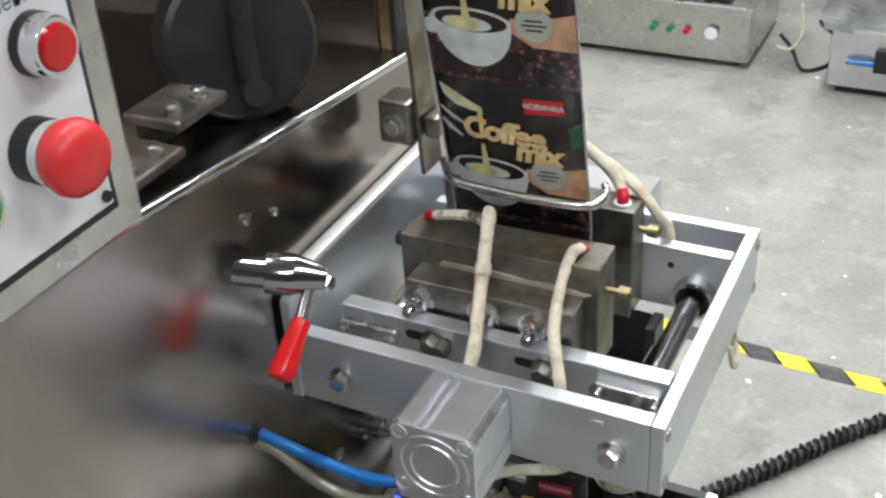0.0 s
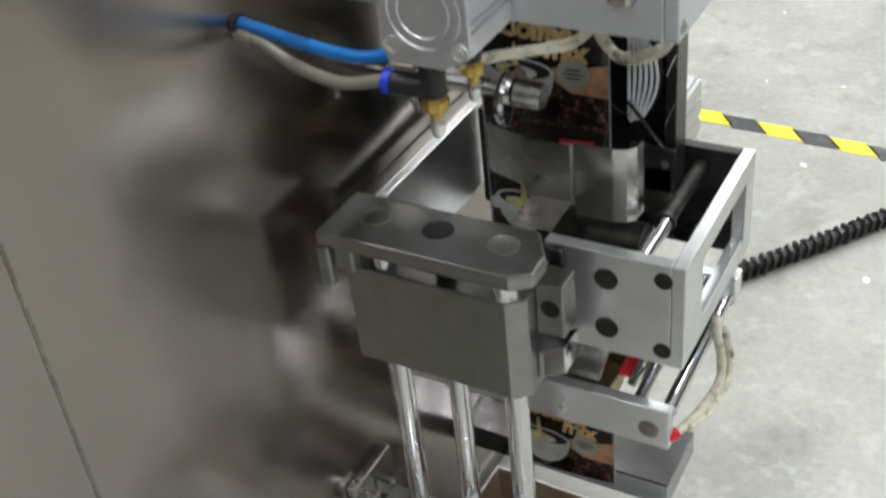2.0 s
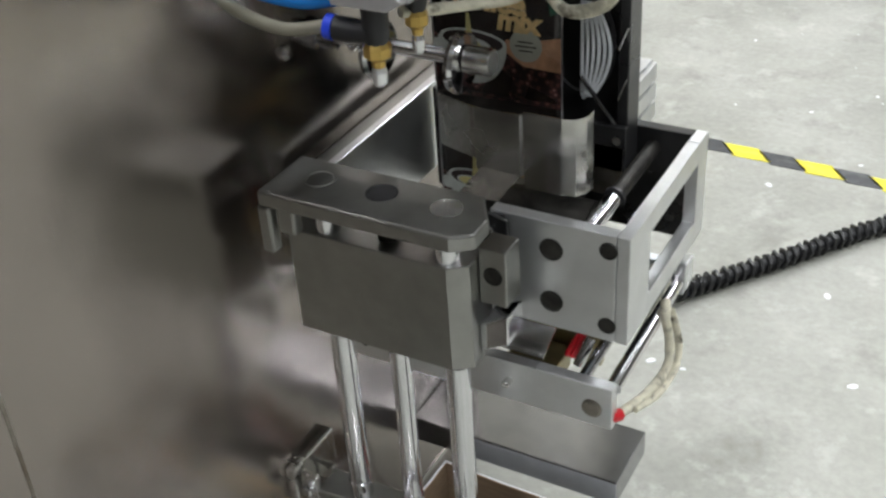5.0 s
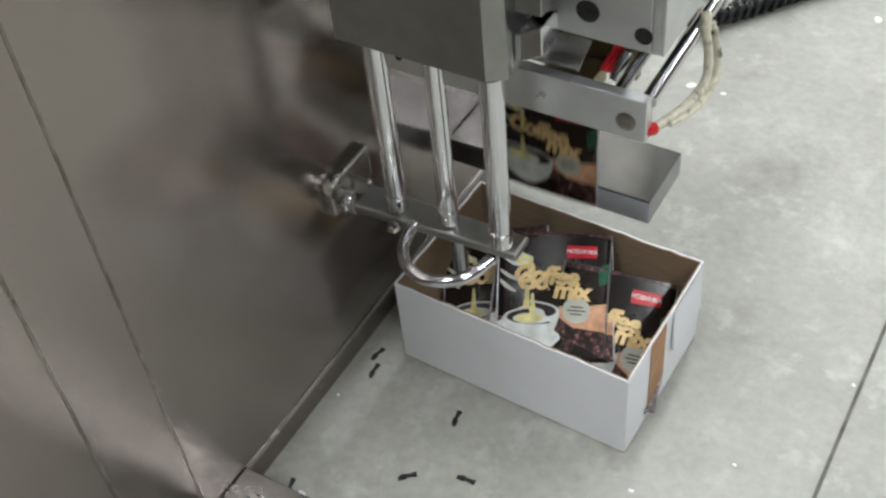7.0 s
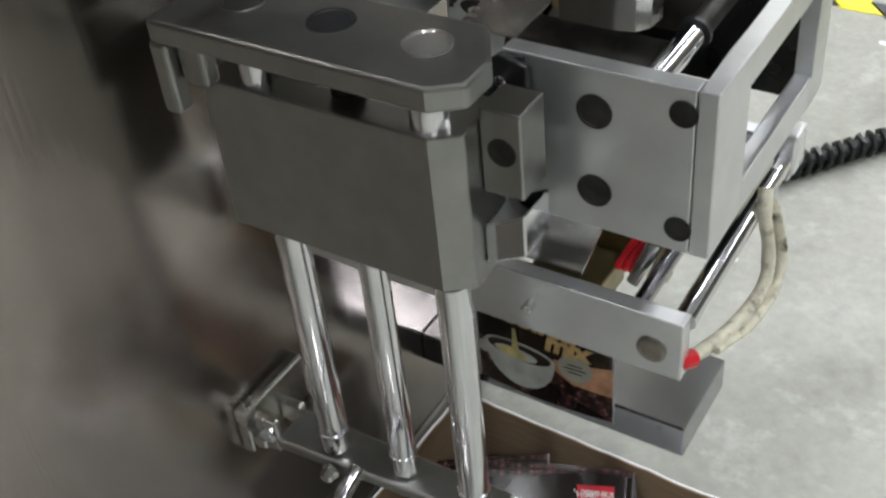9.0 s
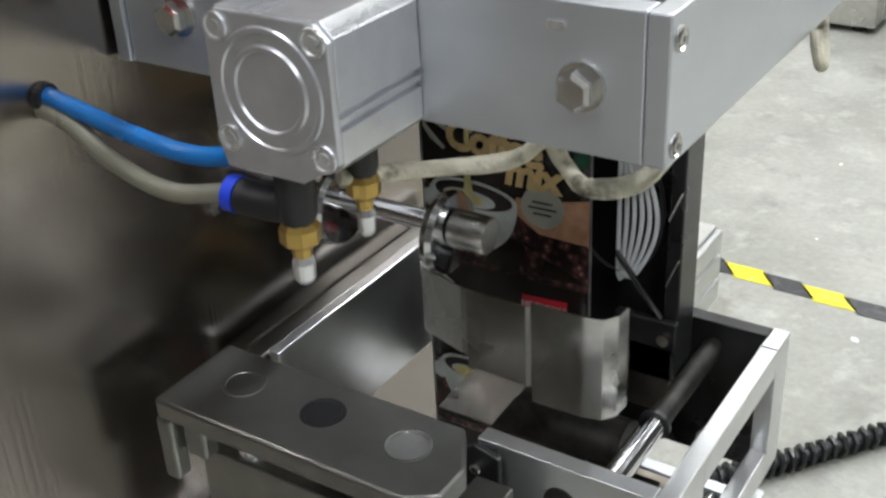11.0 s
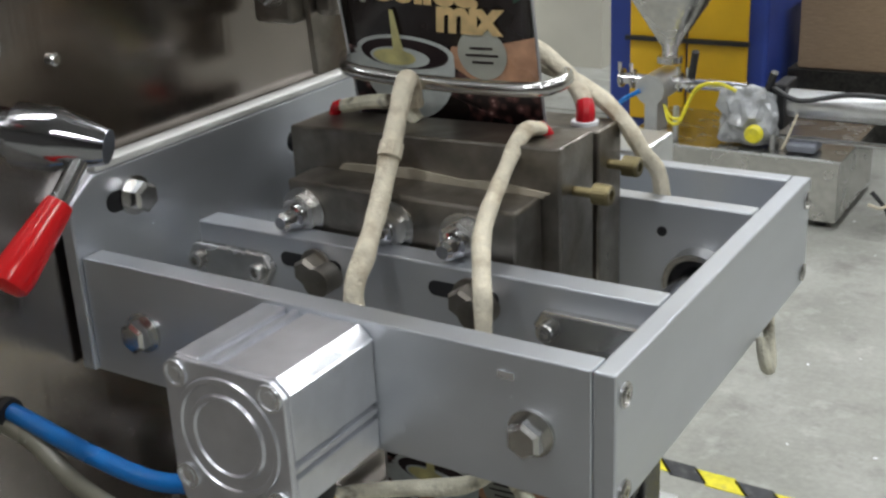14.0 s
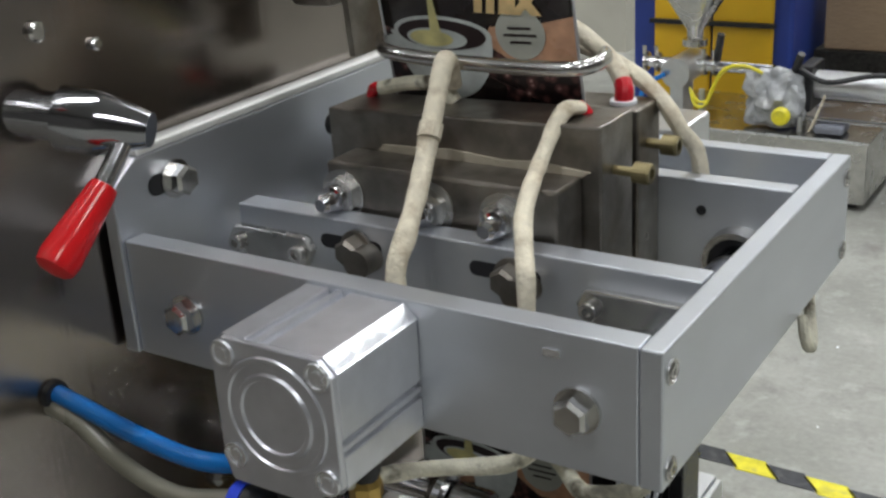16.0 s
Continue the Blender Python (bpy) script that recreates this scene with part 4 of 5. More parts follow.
part("set_screw", socket_screw((0.026, 0.0795, 0.574), (0, -1, 0), 0.005, 0.004), CHROME, rs)

bp = thing("black_back_bracket", (0.12, 0.20, 0.47), "black painted upright bracket behind the film with cables", "bracket")
part("back_plate", box(0.040, 0.196, 0.186, 0.1868, 0.470, 0.671), BLACK_PAINT, bp)
part("left_post", box(0.040, 0.048, 0.168, 0.1858, 0.470, 0.671), BLACK_PAINT, bp, "", False, 0.001)
rp = part("right_post", box(0.1965, 0.205, 0.166, 0.190, 0.462, 0.671), BLACK_PAINT, bp, "", False, 0.001)
for z in (0.52, 0.56, 0.60, 0.64):
    part("rung", sweep([(0.1972, 0.1655, z), (0.204, 0.1655, z + 0.018)], 0.0008, 6, 2), STEEL, rp)
part("foot_angle", box(0.170, 0.206, 0.160, 0.1656, 0.462, 0.500), BLACK_PAINT, bp, "", False, 0.001)
part("rivet", cyl((0.200, 0.160, 0.490), (0.200, 0.157, 0.490), 0.0035), STEEL, bp)
wires = thing("wire_bundle", (0.18, 0.175, 0.53), "fanned bundle of thin white wires on a black ring", "wires")
for k in range(6):
    a = -0.9 + 0.13 * k
    pts = [(0.166 + 0.004 * math.cos(a), 0.1700 - 0.0004 * k, 0.514 + 0.0012 * k)]
    for q in range(5):
        t = q / 4
        pts.append((0.1665 + 0.0046 * k * math.sin(math.pi * (0.15 + 0.7 * t)), 0.1700 - 0.0004 * k, 0.520 + 0.072 * t))
    part("wire", sweep(pts, 0.0014, 8, 5), WHITE_PLASTIC, wires, "", True)
part("ring", sweep([(0.166 + 0.026 * math.cos(a), 0.170, 0.560 + 0.040 * math.sin(a)) for a in [math.pi * 2 * k / 16 for k in range(17)]], 0.0014, 8, 3), BLACK, wires)
part("strut", cyl((0.168, 0.164, 0.535), (0.196, 0.164, 0.500), 0.0018), DARK_CHROME, wires)

rib = thing("ribbed_cylinder", (0.15, 0.225, 0.466), "white aluminium cylinder body with grooved sides behind the bracket", "pneumatic cylinder")
prof = [(0.208, 0.466), (0.252, 0.466), (0.252, 0.516), (0.208, 0.516)]
for z in (0.506, 0.494, 0.482):
    prof += [(0.208, z), (0.2105, z), (0.2105, z - 0.003), (0.208, z - 0.003)]
part("body", prism(prof, "x", 0.130, 0.193), ALU_WHITE, rib, "", False, 0.0006)
for z in (0.4665, 0.4833, 0.5000):
    part("end_rib", box(0.1932, 0.1975, 0.2085, 0.2515, z, z + 0.0145), ALU_WHITE, rib, "", False, 0.0012)

# lower sealing unit
ls = thing("lower_sealing_unit", (0.15, 0.09, 0.343), "aluminium lower sealing unit on chrome rods", "sealing unit")
lb = part("front_bar", box(0.030, 0.2580, 0.008, 0.018, 0.3375, 0.3745), ALU_WHITE, ls, "", False, 0.0008)
part("rod_end", lathe((0.2425, 0.008, 0.3535), (0.2425, -1, 0.3535), [(0, 0.0078), (0.001, 0.0078), (0.002, 0.0060), (0.0015, 0.0055), (0.0015, 0.0001)], 24), STEEL_DULL, lb)
part("set_screw", lathe((0.176, 0.008, 0.3565), (0.176, -1, 0.3565), [(0, 0.003), (0.006, 0.003), (0.007, 0.002), (0.007, 0.0002)], 14), STEEL, lb)
part("set_screw", cyl((0.050, 0.008, 0.352), (0.050, 0.0066, 0.352), 0.003), BLACK, lb)
part("side_rod", cyl((0.2545, 0.0185, 0.3680), (0.2530, 0.176, 0.3700), 0.0060), CHROME, ls, "chrome guide rod", True)
part("rod_clamp", box(0.2450, 0.2610, 0.160, 0.178, 0.362, 0.388), ALU_EDGE, ls, "", False, 0.002)
part("side_rod", cyl((0.045, 0.018, 0.357), (0.045, 0.185, 0.357), 0.0062), CHROME, ls, "", True)
part("rear_bar", box(0.030, 0.2530, 0.180, 0.190, 0.343, 0.3715), ALU, ls, "", False, 0.0008)
part("pull_rod", cyl((0.2280, 0.018, 0.362), (0.2280, 0.180, 0.366), 0.0045), DARK_CHROME, ls, "", True)
lj = thing("lower_heater", (0.19, 0.1, 0.35), "tarnished brass heater block with red wires", "heater")
part("plate", box(0.160, 0.224, 0.072, 0.080, 0.338, 0.394), BRASS_OLD, lj, "", False, 0.001)
part("plate", box(0.158, 0.200, 0.038, 0.070, 0.334, 0.352), BRASS_OLD, lj, "", False, 0.001)
# added dark box: shade between the plates, hides the floor behind
part("shade_block", box(0.150, 0.206, 0.084, 0.150, 0.345, 0.392), DARK_HOLE, lj, "", False, 0.001)
part("back_block", box(0.05, 0.222, 0.160, 0.178, 0.335, 0.372), STEEL_DULL, lj, "", False, 0.001)
for k in range(3):
    part("red_wire", sweep([(0.200 + 0.004 * k, 0.060, 0.350), (0.206 + 0.004 * k, 0.066, 0.364), (0.210, 0.080, 0.372)], 0.0022, 8, 5), RED_TIP, lj, "", True)
part("small_valve", cyl((0.214, 0.050, 0.352), (0.220, 0.062, 0.372), 0.0042), CHROME, lj, "", True)
cv = thing("cover_sheet", (0.155, 0.03, 0.375), "slanting stainless cover sheet over the lower bar", "cover sheet")
part("sheet", prism([(0.022, 0.3735), (0.046, 0.384), (0.046, 0.3855), (0.022, 0.3750)], "x", 0.120, 0.198), STEEL, cv)
part("strip", box(0.120, 0.198, 0.0085, 0.018, 0.3718, 0.3745), BLACK, cv)
cd = thing("heater_lead", (0.26, 0.1, 0.36), "scorched white heater lead with a red end", "cable")
part("red_end", sweep([(0.2535, 0.014, 0.346), (0.256, 0.016, 0.344), (0.259, 0.022, 0.342)], 0.0048, 10, 5), RED_TIP, cd, "", True)
part("sleeve", sweep([(0.258, 0.020, 0.3425), (0.263, 0.045, 0.337), (0.267, 0.080, 0.330), (0.268, 0.103, 0.334), (0.265, 0.111, 0.351), (0.262, 0.110, 0.368), (0.258, 0.118, 0.382)], 0.0036, 12, 8, None, 0.85, 0.25), SLEEVE_DIRTY, cd, "", True)
part("second_sleeve", sweep([(0.264, 0.040, 0.334), (0.270, 0.074, 0.325), (0.273, 0.106, 0.329), (0.270, 0.119, 0.346), (0.262, 0.120, 0.372)], 0.0030, 10, 8, None, 0.85, 0.25), SLEEVE_DIRTY, cd, "", True)

for ob in (ls, lj, cv, cd):
    ob.location += Vector((-0.006, 0.017, -0.008))

dt = thing("delivery_table", (0.1, 0.2, 0.10), "polished steel delivery block on the cabinet", "table")
part("block", prism([(PX, 0.166), (0.206, 0.166), (0.206, 0.244), (PX, 0.244)], "z", 0.100, 0.1285), DARK_CHROME, dt, "", False, 0.0015)
part("wall_flange", box(PX, -0.004, 0.245, 0.262, 0.09, 0.17), STEEL, dt)
part("grey_stop", cyl((0.135, 0.190, 0.090), (0.135, 0.190, 0.1031), 0.006), STEEL, dt)

# spiral hose on the floor
hs = thing("spiral_hose", (0.12, 0.62, 0), "black spiral-wrapped cable hose lying on the floor", "hose")
core = [(0.085, 0.590, 0.022), (0.104, 0.620, 0.018), (0.137, 0.664, 0.014), (0.218, 0.766, 0.014), (0.310, 0.887, 0.014), (0.437, 1.025, 0.014), (0.60, 1.18, 0.014), (0.80, 1.35, 0.014)]
part("core", sweep(core, 0.0085, 12, 10), BLACK, hs, "", True)
cp = smooth_path(core, 60)
turns, hel = 0.0, []
for i in range(len(cp) - 1):
    d = (cp[i + 1] - cp[i])
    turns += d.length / 0.0135 * 2 * math.pi
    dn = d.normalized()
    s = dn.cross(Vector((0, 0, 1))).normalized()
    u = s.cross(dn)
    hel.append(cp[i] + (s * math.cos(turns) + u * math.sin(turns)) * 0.0118)
part("wrap", sweep(hel, 0.0032, 6, 1, None, 1, 0, False), BLACK_PAINT, hs, "raised black spiral wrap", True)

# ---- sachets ----
PW, PH = 0.108, 0.122
FY = 0.153


def bulge(x):
    return -0.0035 * max(0.0, 1 - (2 * x / PW) ** 2)


def on_film(bmp, lift):
    """Lays a flat print (x, z) on the curved film."""
    for v in bmp.verts:
        v.co.y = bulge(v.co.x) - lift
    return bmp


def flat_shape(pts, lift, cuts=0):
    bmp = bmesh.new()
    bmp.faces.new([bmp.verts.new((x, 0, z)) for x, z in pts])
    bmesh.ops.triangulate(bmp, faces=bmp.faces[:])
    if cuts:
        bmesh.ops.subdivide_edges(bmp, edges=bmp.edges[:], cuts=cuts, use_grid_fill=True)
    return on_film(bmp, lift)


def oval(cx, cz, rx, rz, n=28, a0=0.0, a1=2 * math.pi):
    return [(cx + rx * math.cos(a0 + (a1 - a0) * k / n), cz + rz * math.sin(a0 + (a1 - a0) * k / n)) for k in range(n + (0 if abs(a1 - a0 - 2 * math.pi) < 1e-6 else 1))]


def sachet(name="coffee_sachet"):
    root = new(name)
    root.empty_display_size = 0.02
    tagged(root, "black coffee sachet film printed with cup, beans and golden lettering", "sachet", "coffee sachets")

    def p(n, bmp, m, label=""):
        return part(n, bmp, m, root, label)

    bmf = bmesh.new()
    nx, nz = 16, 4
    for s in (0, 1):
        vs = [[bmf.verts.new((-PW / 2 + PW * i / nx, (bulge(-PW / 2 + PW * i / nx)) if s == 0 else (-bulge(-PW / 2 + PW * i / nx)) * 0.6, -PH / 2 + PH * j / nz)) for i in range(nx + 1)] for j in range(nz + 1)]
        for j in range(nz):
            for i in range(nx):
                bmf.faces.new((vs[j][i], vs[j][i + 1], vs[j + 1][i + 1], vs[j + 1][i]))
    bmesh.ops.remove_doubles(bmf, verts=bmf.verts[:], dist=1e-5)
    for f in bmf.faces:
        f.smooth = True
    p("film", bmf, FILM_BLACK)
    H = PH / 2
    for sx in (-1, 1):
        p("silver_edge", on_film(box(sx * PW / 2 - 0.0008, sx * PW / 2 + 0.0008, 0, 0.0001, -H, H), 0.0004), FOIL, "silver film edge")
    # bean band at the foot, wavy upper border
    top = [(x, -0.022 + 0.004 * math.sin(x * 90) + (0.012 if x > 0.03 else 0)) for x in [PW / 2 - PW * k / 12 for k in range(13)]]
    p("bean_print", flat_shape([(-PW / 2, -H + 0.0005), (PW / 2, -H + 0.0005)] + top, 0.0002, 2), BEANS)
    p("bean_print", flat_shape([(-PW / 2, H - 0.006), (-0.02, H - 0.005), (0.01, H - 0.003), (PW / 2, H - 0.005), (PW / 2, H), (-PW / 2, H)], 0.0002, 2), BEANS)
    # peach corner
    p("peach_corner", flat_shape([(PW / 2, -0.036), (PW / 2, -0.008), (0.030, -0.013), (0.010, -0.014), (0.006, -0.022), (0.024, -0.034)], 0.0003, 1), FILM_ORANGE)
    # cup
    cz = -0.019
    p("cup", flat_shape([(-0.050, cz - 0.001)] + oval(-0.0185, cz - 0.002, 0.029, 0.033, 18, math.pi * 1.03, math.pi * 1.97) + [(0.0105, cz - 0.001)] + oval(-0.0185, cz, 0.029, 0.009, 14, 0.0, math.pi), 0.0005, 1), CUP_INK)
    p("cup_handle", flat_shape(oval(-0.049, cz - 0.009, 0.006, 0.006), 0.0004), CUP_INK)
    p("coffee", flat_shape(oval(-0.0185, cz - 0.0005, 0.0262, 0.0078), 0.0008, 1), COFFEE_INK)
    p("milk", flat_shape(oval(-0.021, cz - 0.0025, 0.018, 0.0054), 0.0011), CUP_INK)
    p("milk_swirl", flat_shape(oval(-0.024, cz - 0.0025, 0.013, 0.0042), 0.0013), MILK_INK)
    p("milk_stream", flat_shape([(-0.024, cz - 0.002), (-0.017, cz - 0.002), (-0.0195, cz + 0.009), (-0.0198, cz + 0.022), (-0.0222, cz + 0.022), (-0.0222, cz + 0.009)], 0.0015), MILK_INK)
    # badge with lines that cannot be read
    bz = -0.017
    p("badge", flat_shape(oval(0.026, bz, 0.0128, 0.0128, 32), 0.0007), BADGE_INK)
    for dz, w in ((0.003, 0.0060), (-0.0005, 0.0085), (-0.004, 0.0055)):
        p("badge_line", flat_shape([(0.026 - w, bz + dz - 0.0006), (0.026 + w, bz + dz - 0.0006), (0.026 + w, bz + dz + 0.0006), (0.026 - w, bz + dz + 0.0006)], 0.0010), COFFEE_INK)
    # red label
    p("red_label", flat_shape([(0.013, 0.034), (0.041, 0.036), (0.041, 0.048), (0.013, 0.047)], 0.0006, 1), RED_INK)
    bmw = text_mesh("НОВИНКА", 0.0058, 0, 0, 0.0001)
    bmesh.ops.transform(bmw, matrix=Matrix.Translation((0.027, 0, 0.0412)) @ Matrix.Rotation(radians(90), 4, "X"), verts=bmw.verts[:])
    p("label_word", on_film(bmw, 0.0010), CUP_INK)
    # pouring spoon
    p("spoon", flat_shape([(-0.050, 0.049), (-0.046, 0.047), (-0.028, 0.038), (-0.019, 0.034), (-0.018, 0.030), (-0.026, 0.030), (-0.040, 0.033), (-0.048, 0.040)], 0.0006, 1), CUP_INK)
    p("pour", flat_shape([(-0.047, 0.047), (-0.030, 0.037), (-0.0205, 0.034), (-0.0185, 0.030), (-0.0195, 0.012), (-0.0225, 0.012), (-0.0225, 0.030), (-0.034, 0.034), (-0.046, 0.042)], 0.0009), MILK_INK)
    p("swoosh", flat_shape([(-0.052, 0.030), (-0.040, 0.022), (-0.030, 0.016), (-0.032, 0.015), (-0.044, 0.020), (-0.052, 0.027)], 0.0006), BADGE_INK)
    p("swoosh", flat_shape([(-0.052, 0.020), (-0.044, 0.013), (-0.036, 0.006), (-0.038, 0.005), (-0.047, 0.010), (-0.052, 0.016)], 0.0006), BADGE_INK)
    # lettering
    for words, size, x, z in (("Coffee", 0.0245, -0.005, 0.0150), ("mix", 0.0235, 0.020, 0.0010)):
        bmw = text_mesh(words, size, 0, 0.14, 0.0011, 0.92)
        bmesh.ops.transform(bmw, matrix=Matrix.Translation((x, 0, z)) @ Matrix.Rotation(radians(90), 4, "X") @ Matrix.Rotation(radians(-1.5), 4, "Z"), verts=bmw.verts[:])
        p("lettering", on_film(bmw, 0.0013), GOLD_INK, "golden lettering")
    p("green_corner", flat_shape([(0.043, 0.026), (0.053, 0.032), (0.053, 0.012), (0.045, 0.008)], 0.0005), GREEN_INK)
    return root


first = sachet()
LABEL_Z = 0.740
# rest heights of sachet centres on the film line at the start, lowest first
REST = [LABEL_Z - 0.042 - PH * 4 + PH * k for k in range(14)]
REST[0] -= 0.024
FX = 0.104
LEAN = 11.0


def on_line(k):
    """Rest pose of place k: plumb below the wire loop, leaning forward above it."""
    if k <= 4:
        return pose(FX, FY, REST[k])
    up = (k - 4.5) * PH
    return pose(FX, FY - up * math.sin(radians(LEAN)), REST[4] + PH / 2 + up * math.cos(radians(LEAN)), LEAN)


strip = {1: first}
first.matrix_basis = on_line(1)
for k in range(2, 14):
    strip[k] = copy_thing(first, on_line(k))

# carton with sachets already in it
carton = thing("cardboard_box", (0.15, 0.066, 0), "open white cardboard carton with brown inside on the floor", "box")
BX0, BX1, BY0, BY1, BH = 0.032, 0.269, -0.013, 0.143, 0.105
yaw = Matrix.Translation((0.15, 0.066, 0)) @ Matrix.Rotation(radians(-2.0), 4, "Z") @ Matrix.Translation((-0.15, -0.066, 0))


def yawed(bmx):
    bmesh.ops.transform(bmx, matrix=yaw, verts=bmx.verts[:])
    return bmx


def card_wall(x0, x1, y0, y1, rough_axis):
    bmx = bmesh.new()
    n = 24
    rows = []
    for k in range(n + 1):
        t = k / n
        if rough_axis == "x":
            a, b = (x0 + (x1 - x0) * t, y0), (x0 + (x1 - x0) * t, y1)
        else:
            a, b = (x0, y0 + (y1 - y0) * t), (x1, y0 + (y1 - y0) * t)
        h = BH + 0.0022 * noise.noise((a[0] * 70, a[1] * 70, 3)) + 0.002 * noise.noise((a[0] * 15, a[1] * 15, 1))
        rows.append([bmx.verts.new(v) for v in ((*a, 0.001), (*b, 0.001), (*b, h), (*a, h))])
    for p0, p1 in zip(rows, rows[1:]):
        for q in range(4):
            bmx.faces.new((p0[q], p0[(q + 1) % 4], p1[(q + 1) % 4], p1[q]))
    bmx.faces.new(rows[0])
    bmx.faces.new(rows[-1][::-1])
    return yawed(bmx)


for nm, a in (("front_wall", (BX0, BX1, BY0, BY0 + 0.0016, "x")), ("back_wall", (BX0, BX1, BY1 - 0.0016, BY1, "x")), ("end_wall", (BX0, BX0 + 0.0016, BY0 + 0.002, BY1 - 0.002, "y")), ("end_wall", (BX1 - 0.0016, BX1, BY0 + 0.002, BY1 - 0.002, "y"))):
    part(nm, card_wall(*a), CARD_OUT, carton)
t_ = 0.0017
part("front_lining", card_wall(BX0 + 0.002, BX1 - 0.002, BY0 + t_, BY0 + t_ + 0.0012, "x"), CARD_IN, carton, "brown board inside")
part("back_lining", card_wall(BX0 + 0.002, BX1 - 0.002, BY1 - t_ - 0.0012, BY1 - t_, "x"), CARD_IN, carton, "brown board inside")
part("end_lining", card_wall(BX0 + t_, BX0 + t_ + 0.0012, BY0 + 0.004, BY1 - 0.004, "y"), CARD_IN, carton, "brown board inside")
part("end_lining", card_wall(BX1 - t_ - 0.0012, BX1 - t_, BY0 + 0.004, BY1 - 0.004, "y"), CARD_IN, carton, "brown board inside")
part("bottom", yawed(box(BX0, BX1, BY0, BY1, 0.0, 0.0008)), CARD_IN, carton)
part("tape_strip", yawed(box(BX1 + 0.0004, BX1 + 0.0010, BY0 + 0.045, BY0 + 0.075, 0.02, BH - 0.001)), TAN, carton, "brown packing tape")
part("flap", yawed(prism([(BX1 + 0.001, 0.06), (BX1 + 0.001, BH - 0.002), (BX1 + 0.004, 0.05)], "y", BY0 + 0.09, BY1 - 0.005)), CARD_OUT, carton)

random.seed(7)
HEAP = [(0.152, 0.068, 0.066, -70, 0, 24), (0.148, 0.068, 0.056, -73, 2, 20), (0.214, 0.062, 0.052, -62, 10, 18), (0.206, 0.064, 0.042, -68, 6, 14), (0.092, 0.066, 0.050, -62, -16, 18), (0.096, 0.065, 0.038, -70, -10, 14),
        (0.150, 0.064, 0.050, -80, 0, 8), (0.196, 0.066, 0.030, -84, 2, 5), (0.106, 0.066, 0.026, -84, 0, 4), (0.150, 0.065, 0.015, -88, 0, 0)]
for x, y, z, rx, ry, rz in HEAP:
    copy_thing(first, pose(x, y, z, rx, ry, rz))

# scraps on the floor
for k, (x, y, a) in enumerate(((0.112, -0.053, 100), (0.104, -0.128, 45), (0.153, -0.107, 5), (0.015, -0.186, 110), (0.004, -0.021, 80), (0.012, -0.040, 95))):
    bmx = bmesh.new()
    pts = [(-0.009, -0.002), (-0.003, -0.0025), (0.0, -0.001), (0.008, -0.003), (0.009, 0.002), (0.002, 0.0015), (-0.004, 0.003), (-0.009, 0.001)]
    prism(pts, "z", 0, 0.0012, bmx)
    bmesh.ops.transform(bmx, matrix=pose(x, y, 0.0004, 0, 0, a), verts=bmx.verts[:])
    tagged(part("film_scrap", bmx, BLACK), "torn black film scrap on the floor", "scrap", "scraps on the floor")
random.seed(3)
bmx = bmesh.new()
for k in range(170):
    x, y = random.uniform(-0.2, 1.6), random.uniform(-0.2, 2.6)
    s = random.choice((0.0015, 0.002, 0.003, 0.005))
    bmesh.ops.create_icosphere(bmx, subdivisions=1, radius=s, matrix=Matrix.Translation((x, y, 0.0005)) @ Matrix.Rotation(random.uniform(0, 3), 4, "Z") @ Matrix.Diagonal((1.5, 1, 0.25, 1)))
tagged(part("floor_crumbs", bmx, CARD_OUT), "scattered white plaster crumbs on the concrete", "crumbs", kind="stuff")

# ---- other machines in the hall ----
BY = 2.15
dm = thing("dosing_machine", (-0.35, BY + 0.2, 0), "stainless bench-top dosing machine with a hopper and buttons", "machine")
X0, X1, Z0, Z1 = -0.605, -0.088, 0.016, 0.156
part("cabinet", box(X0, X1, BY, BY + 0.34, Z0, Z1), STEEL, dm, "brushed steel cabinet", False, 0.003)
part("top_rim", box(X0 - 0.002, X1 + 0.002, BY - 0.002, BY + 0.004, Z1 - 0.002, Z1 + 0.003), ALU_EDGE, dm)
for x in (X0 + 0.04, X1 - 0.04):
    for y in (BY + 0.04, BY + 0.30):
        part("foot", cyl((x, y, 0), (x, y, Z0), 0.016), BLACK, dm)
for x, m in ((-0.328, GREEN_LENS), (-0.286, GREEN_LENS), (-0.243, RED_LENS)):
    b = part("button", cyl((x, BY, 0.088), (x, BY - 0.005, 0.088), 0.010), CHROME, dm)
    part("lens", lathe((x, BY - 0.005, 0.088), (x, -9, 0.088), [(0, 0.0085), (0.009, 0.0085), (0.011, 0.006), (0.011, 0.0002)], 20), m, b)
g = part("pressure_gauge", cyl((-0.181, BY, 0.089), (-0.181, BY - 0.011, 0.089), 0.018), CHROME, dm)
part("dial", cyl((-0.181, BY - 0.011, 0.089), (-0.181, BY - 0.0115, 0.089), 0.0155), WHITE_PANEL, g)
part("hopper", lathe((-0.540, BY + 0.16, 0.320), (-0.540, BY + 0.16, 9), [(0, 0.018), (0.03, 0.020), (0.20, 0.13), (0.42, 0.14), (0.42, 0.13)], 36), STEEL, dm, "cone hopper", True)
part("hopper_clamp", cyl((-0.540, BY + 0.16, 0.312), (-0.540, BY + 0.16, 0.328), 0.030), STEEL, dm, "", True)
part("valve_body", cyl((-0.555, BY + 0.07, 0.262), (-0.555, BY + 0.20, 0.262), 0.036), ALU_WHITE, dm, "round valve body", True)
part("stand", box(-0.572, -0.538, BY + 0.08, BY + 0.15, Z1, 0.230), ALU_WHITE, dm, "", False, 0.003)
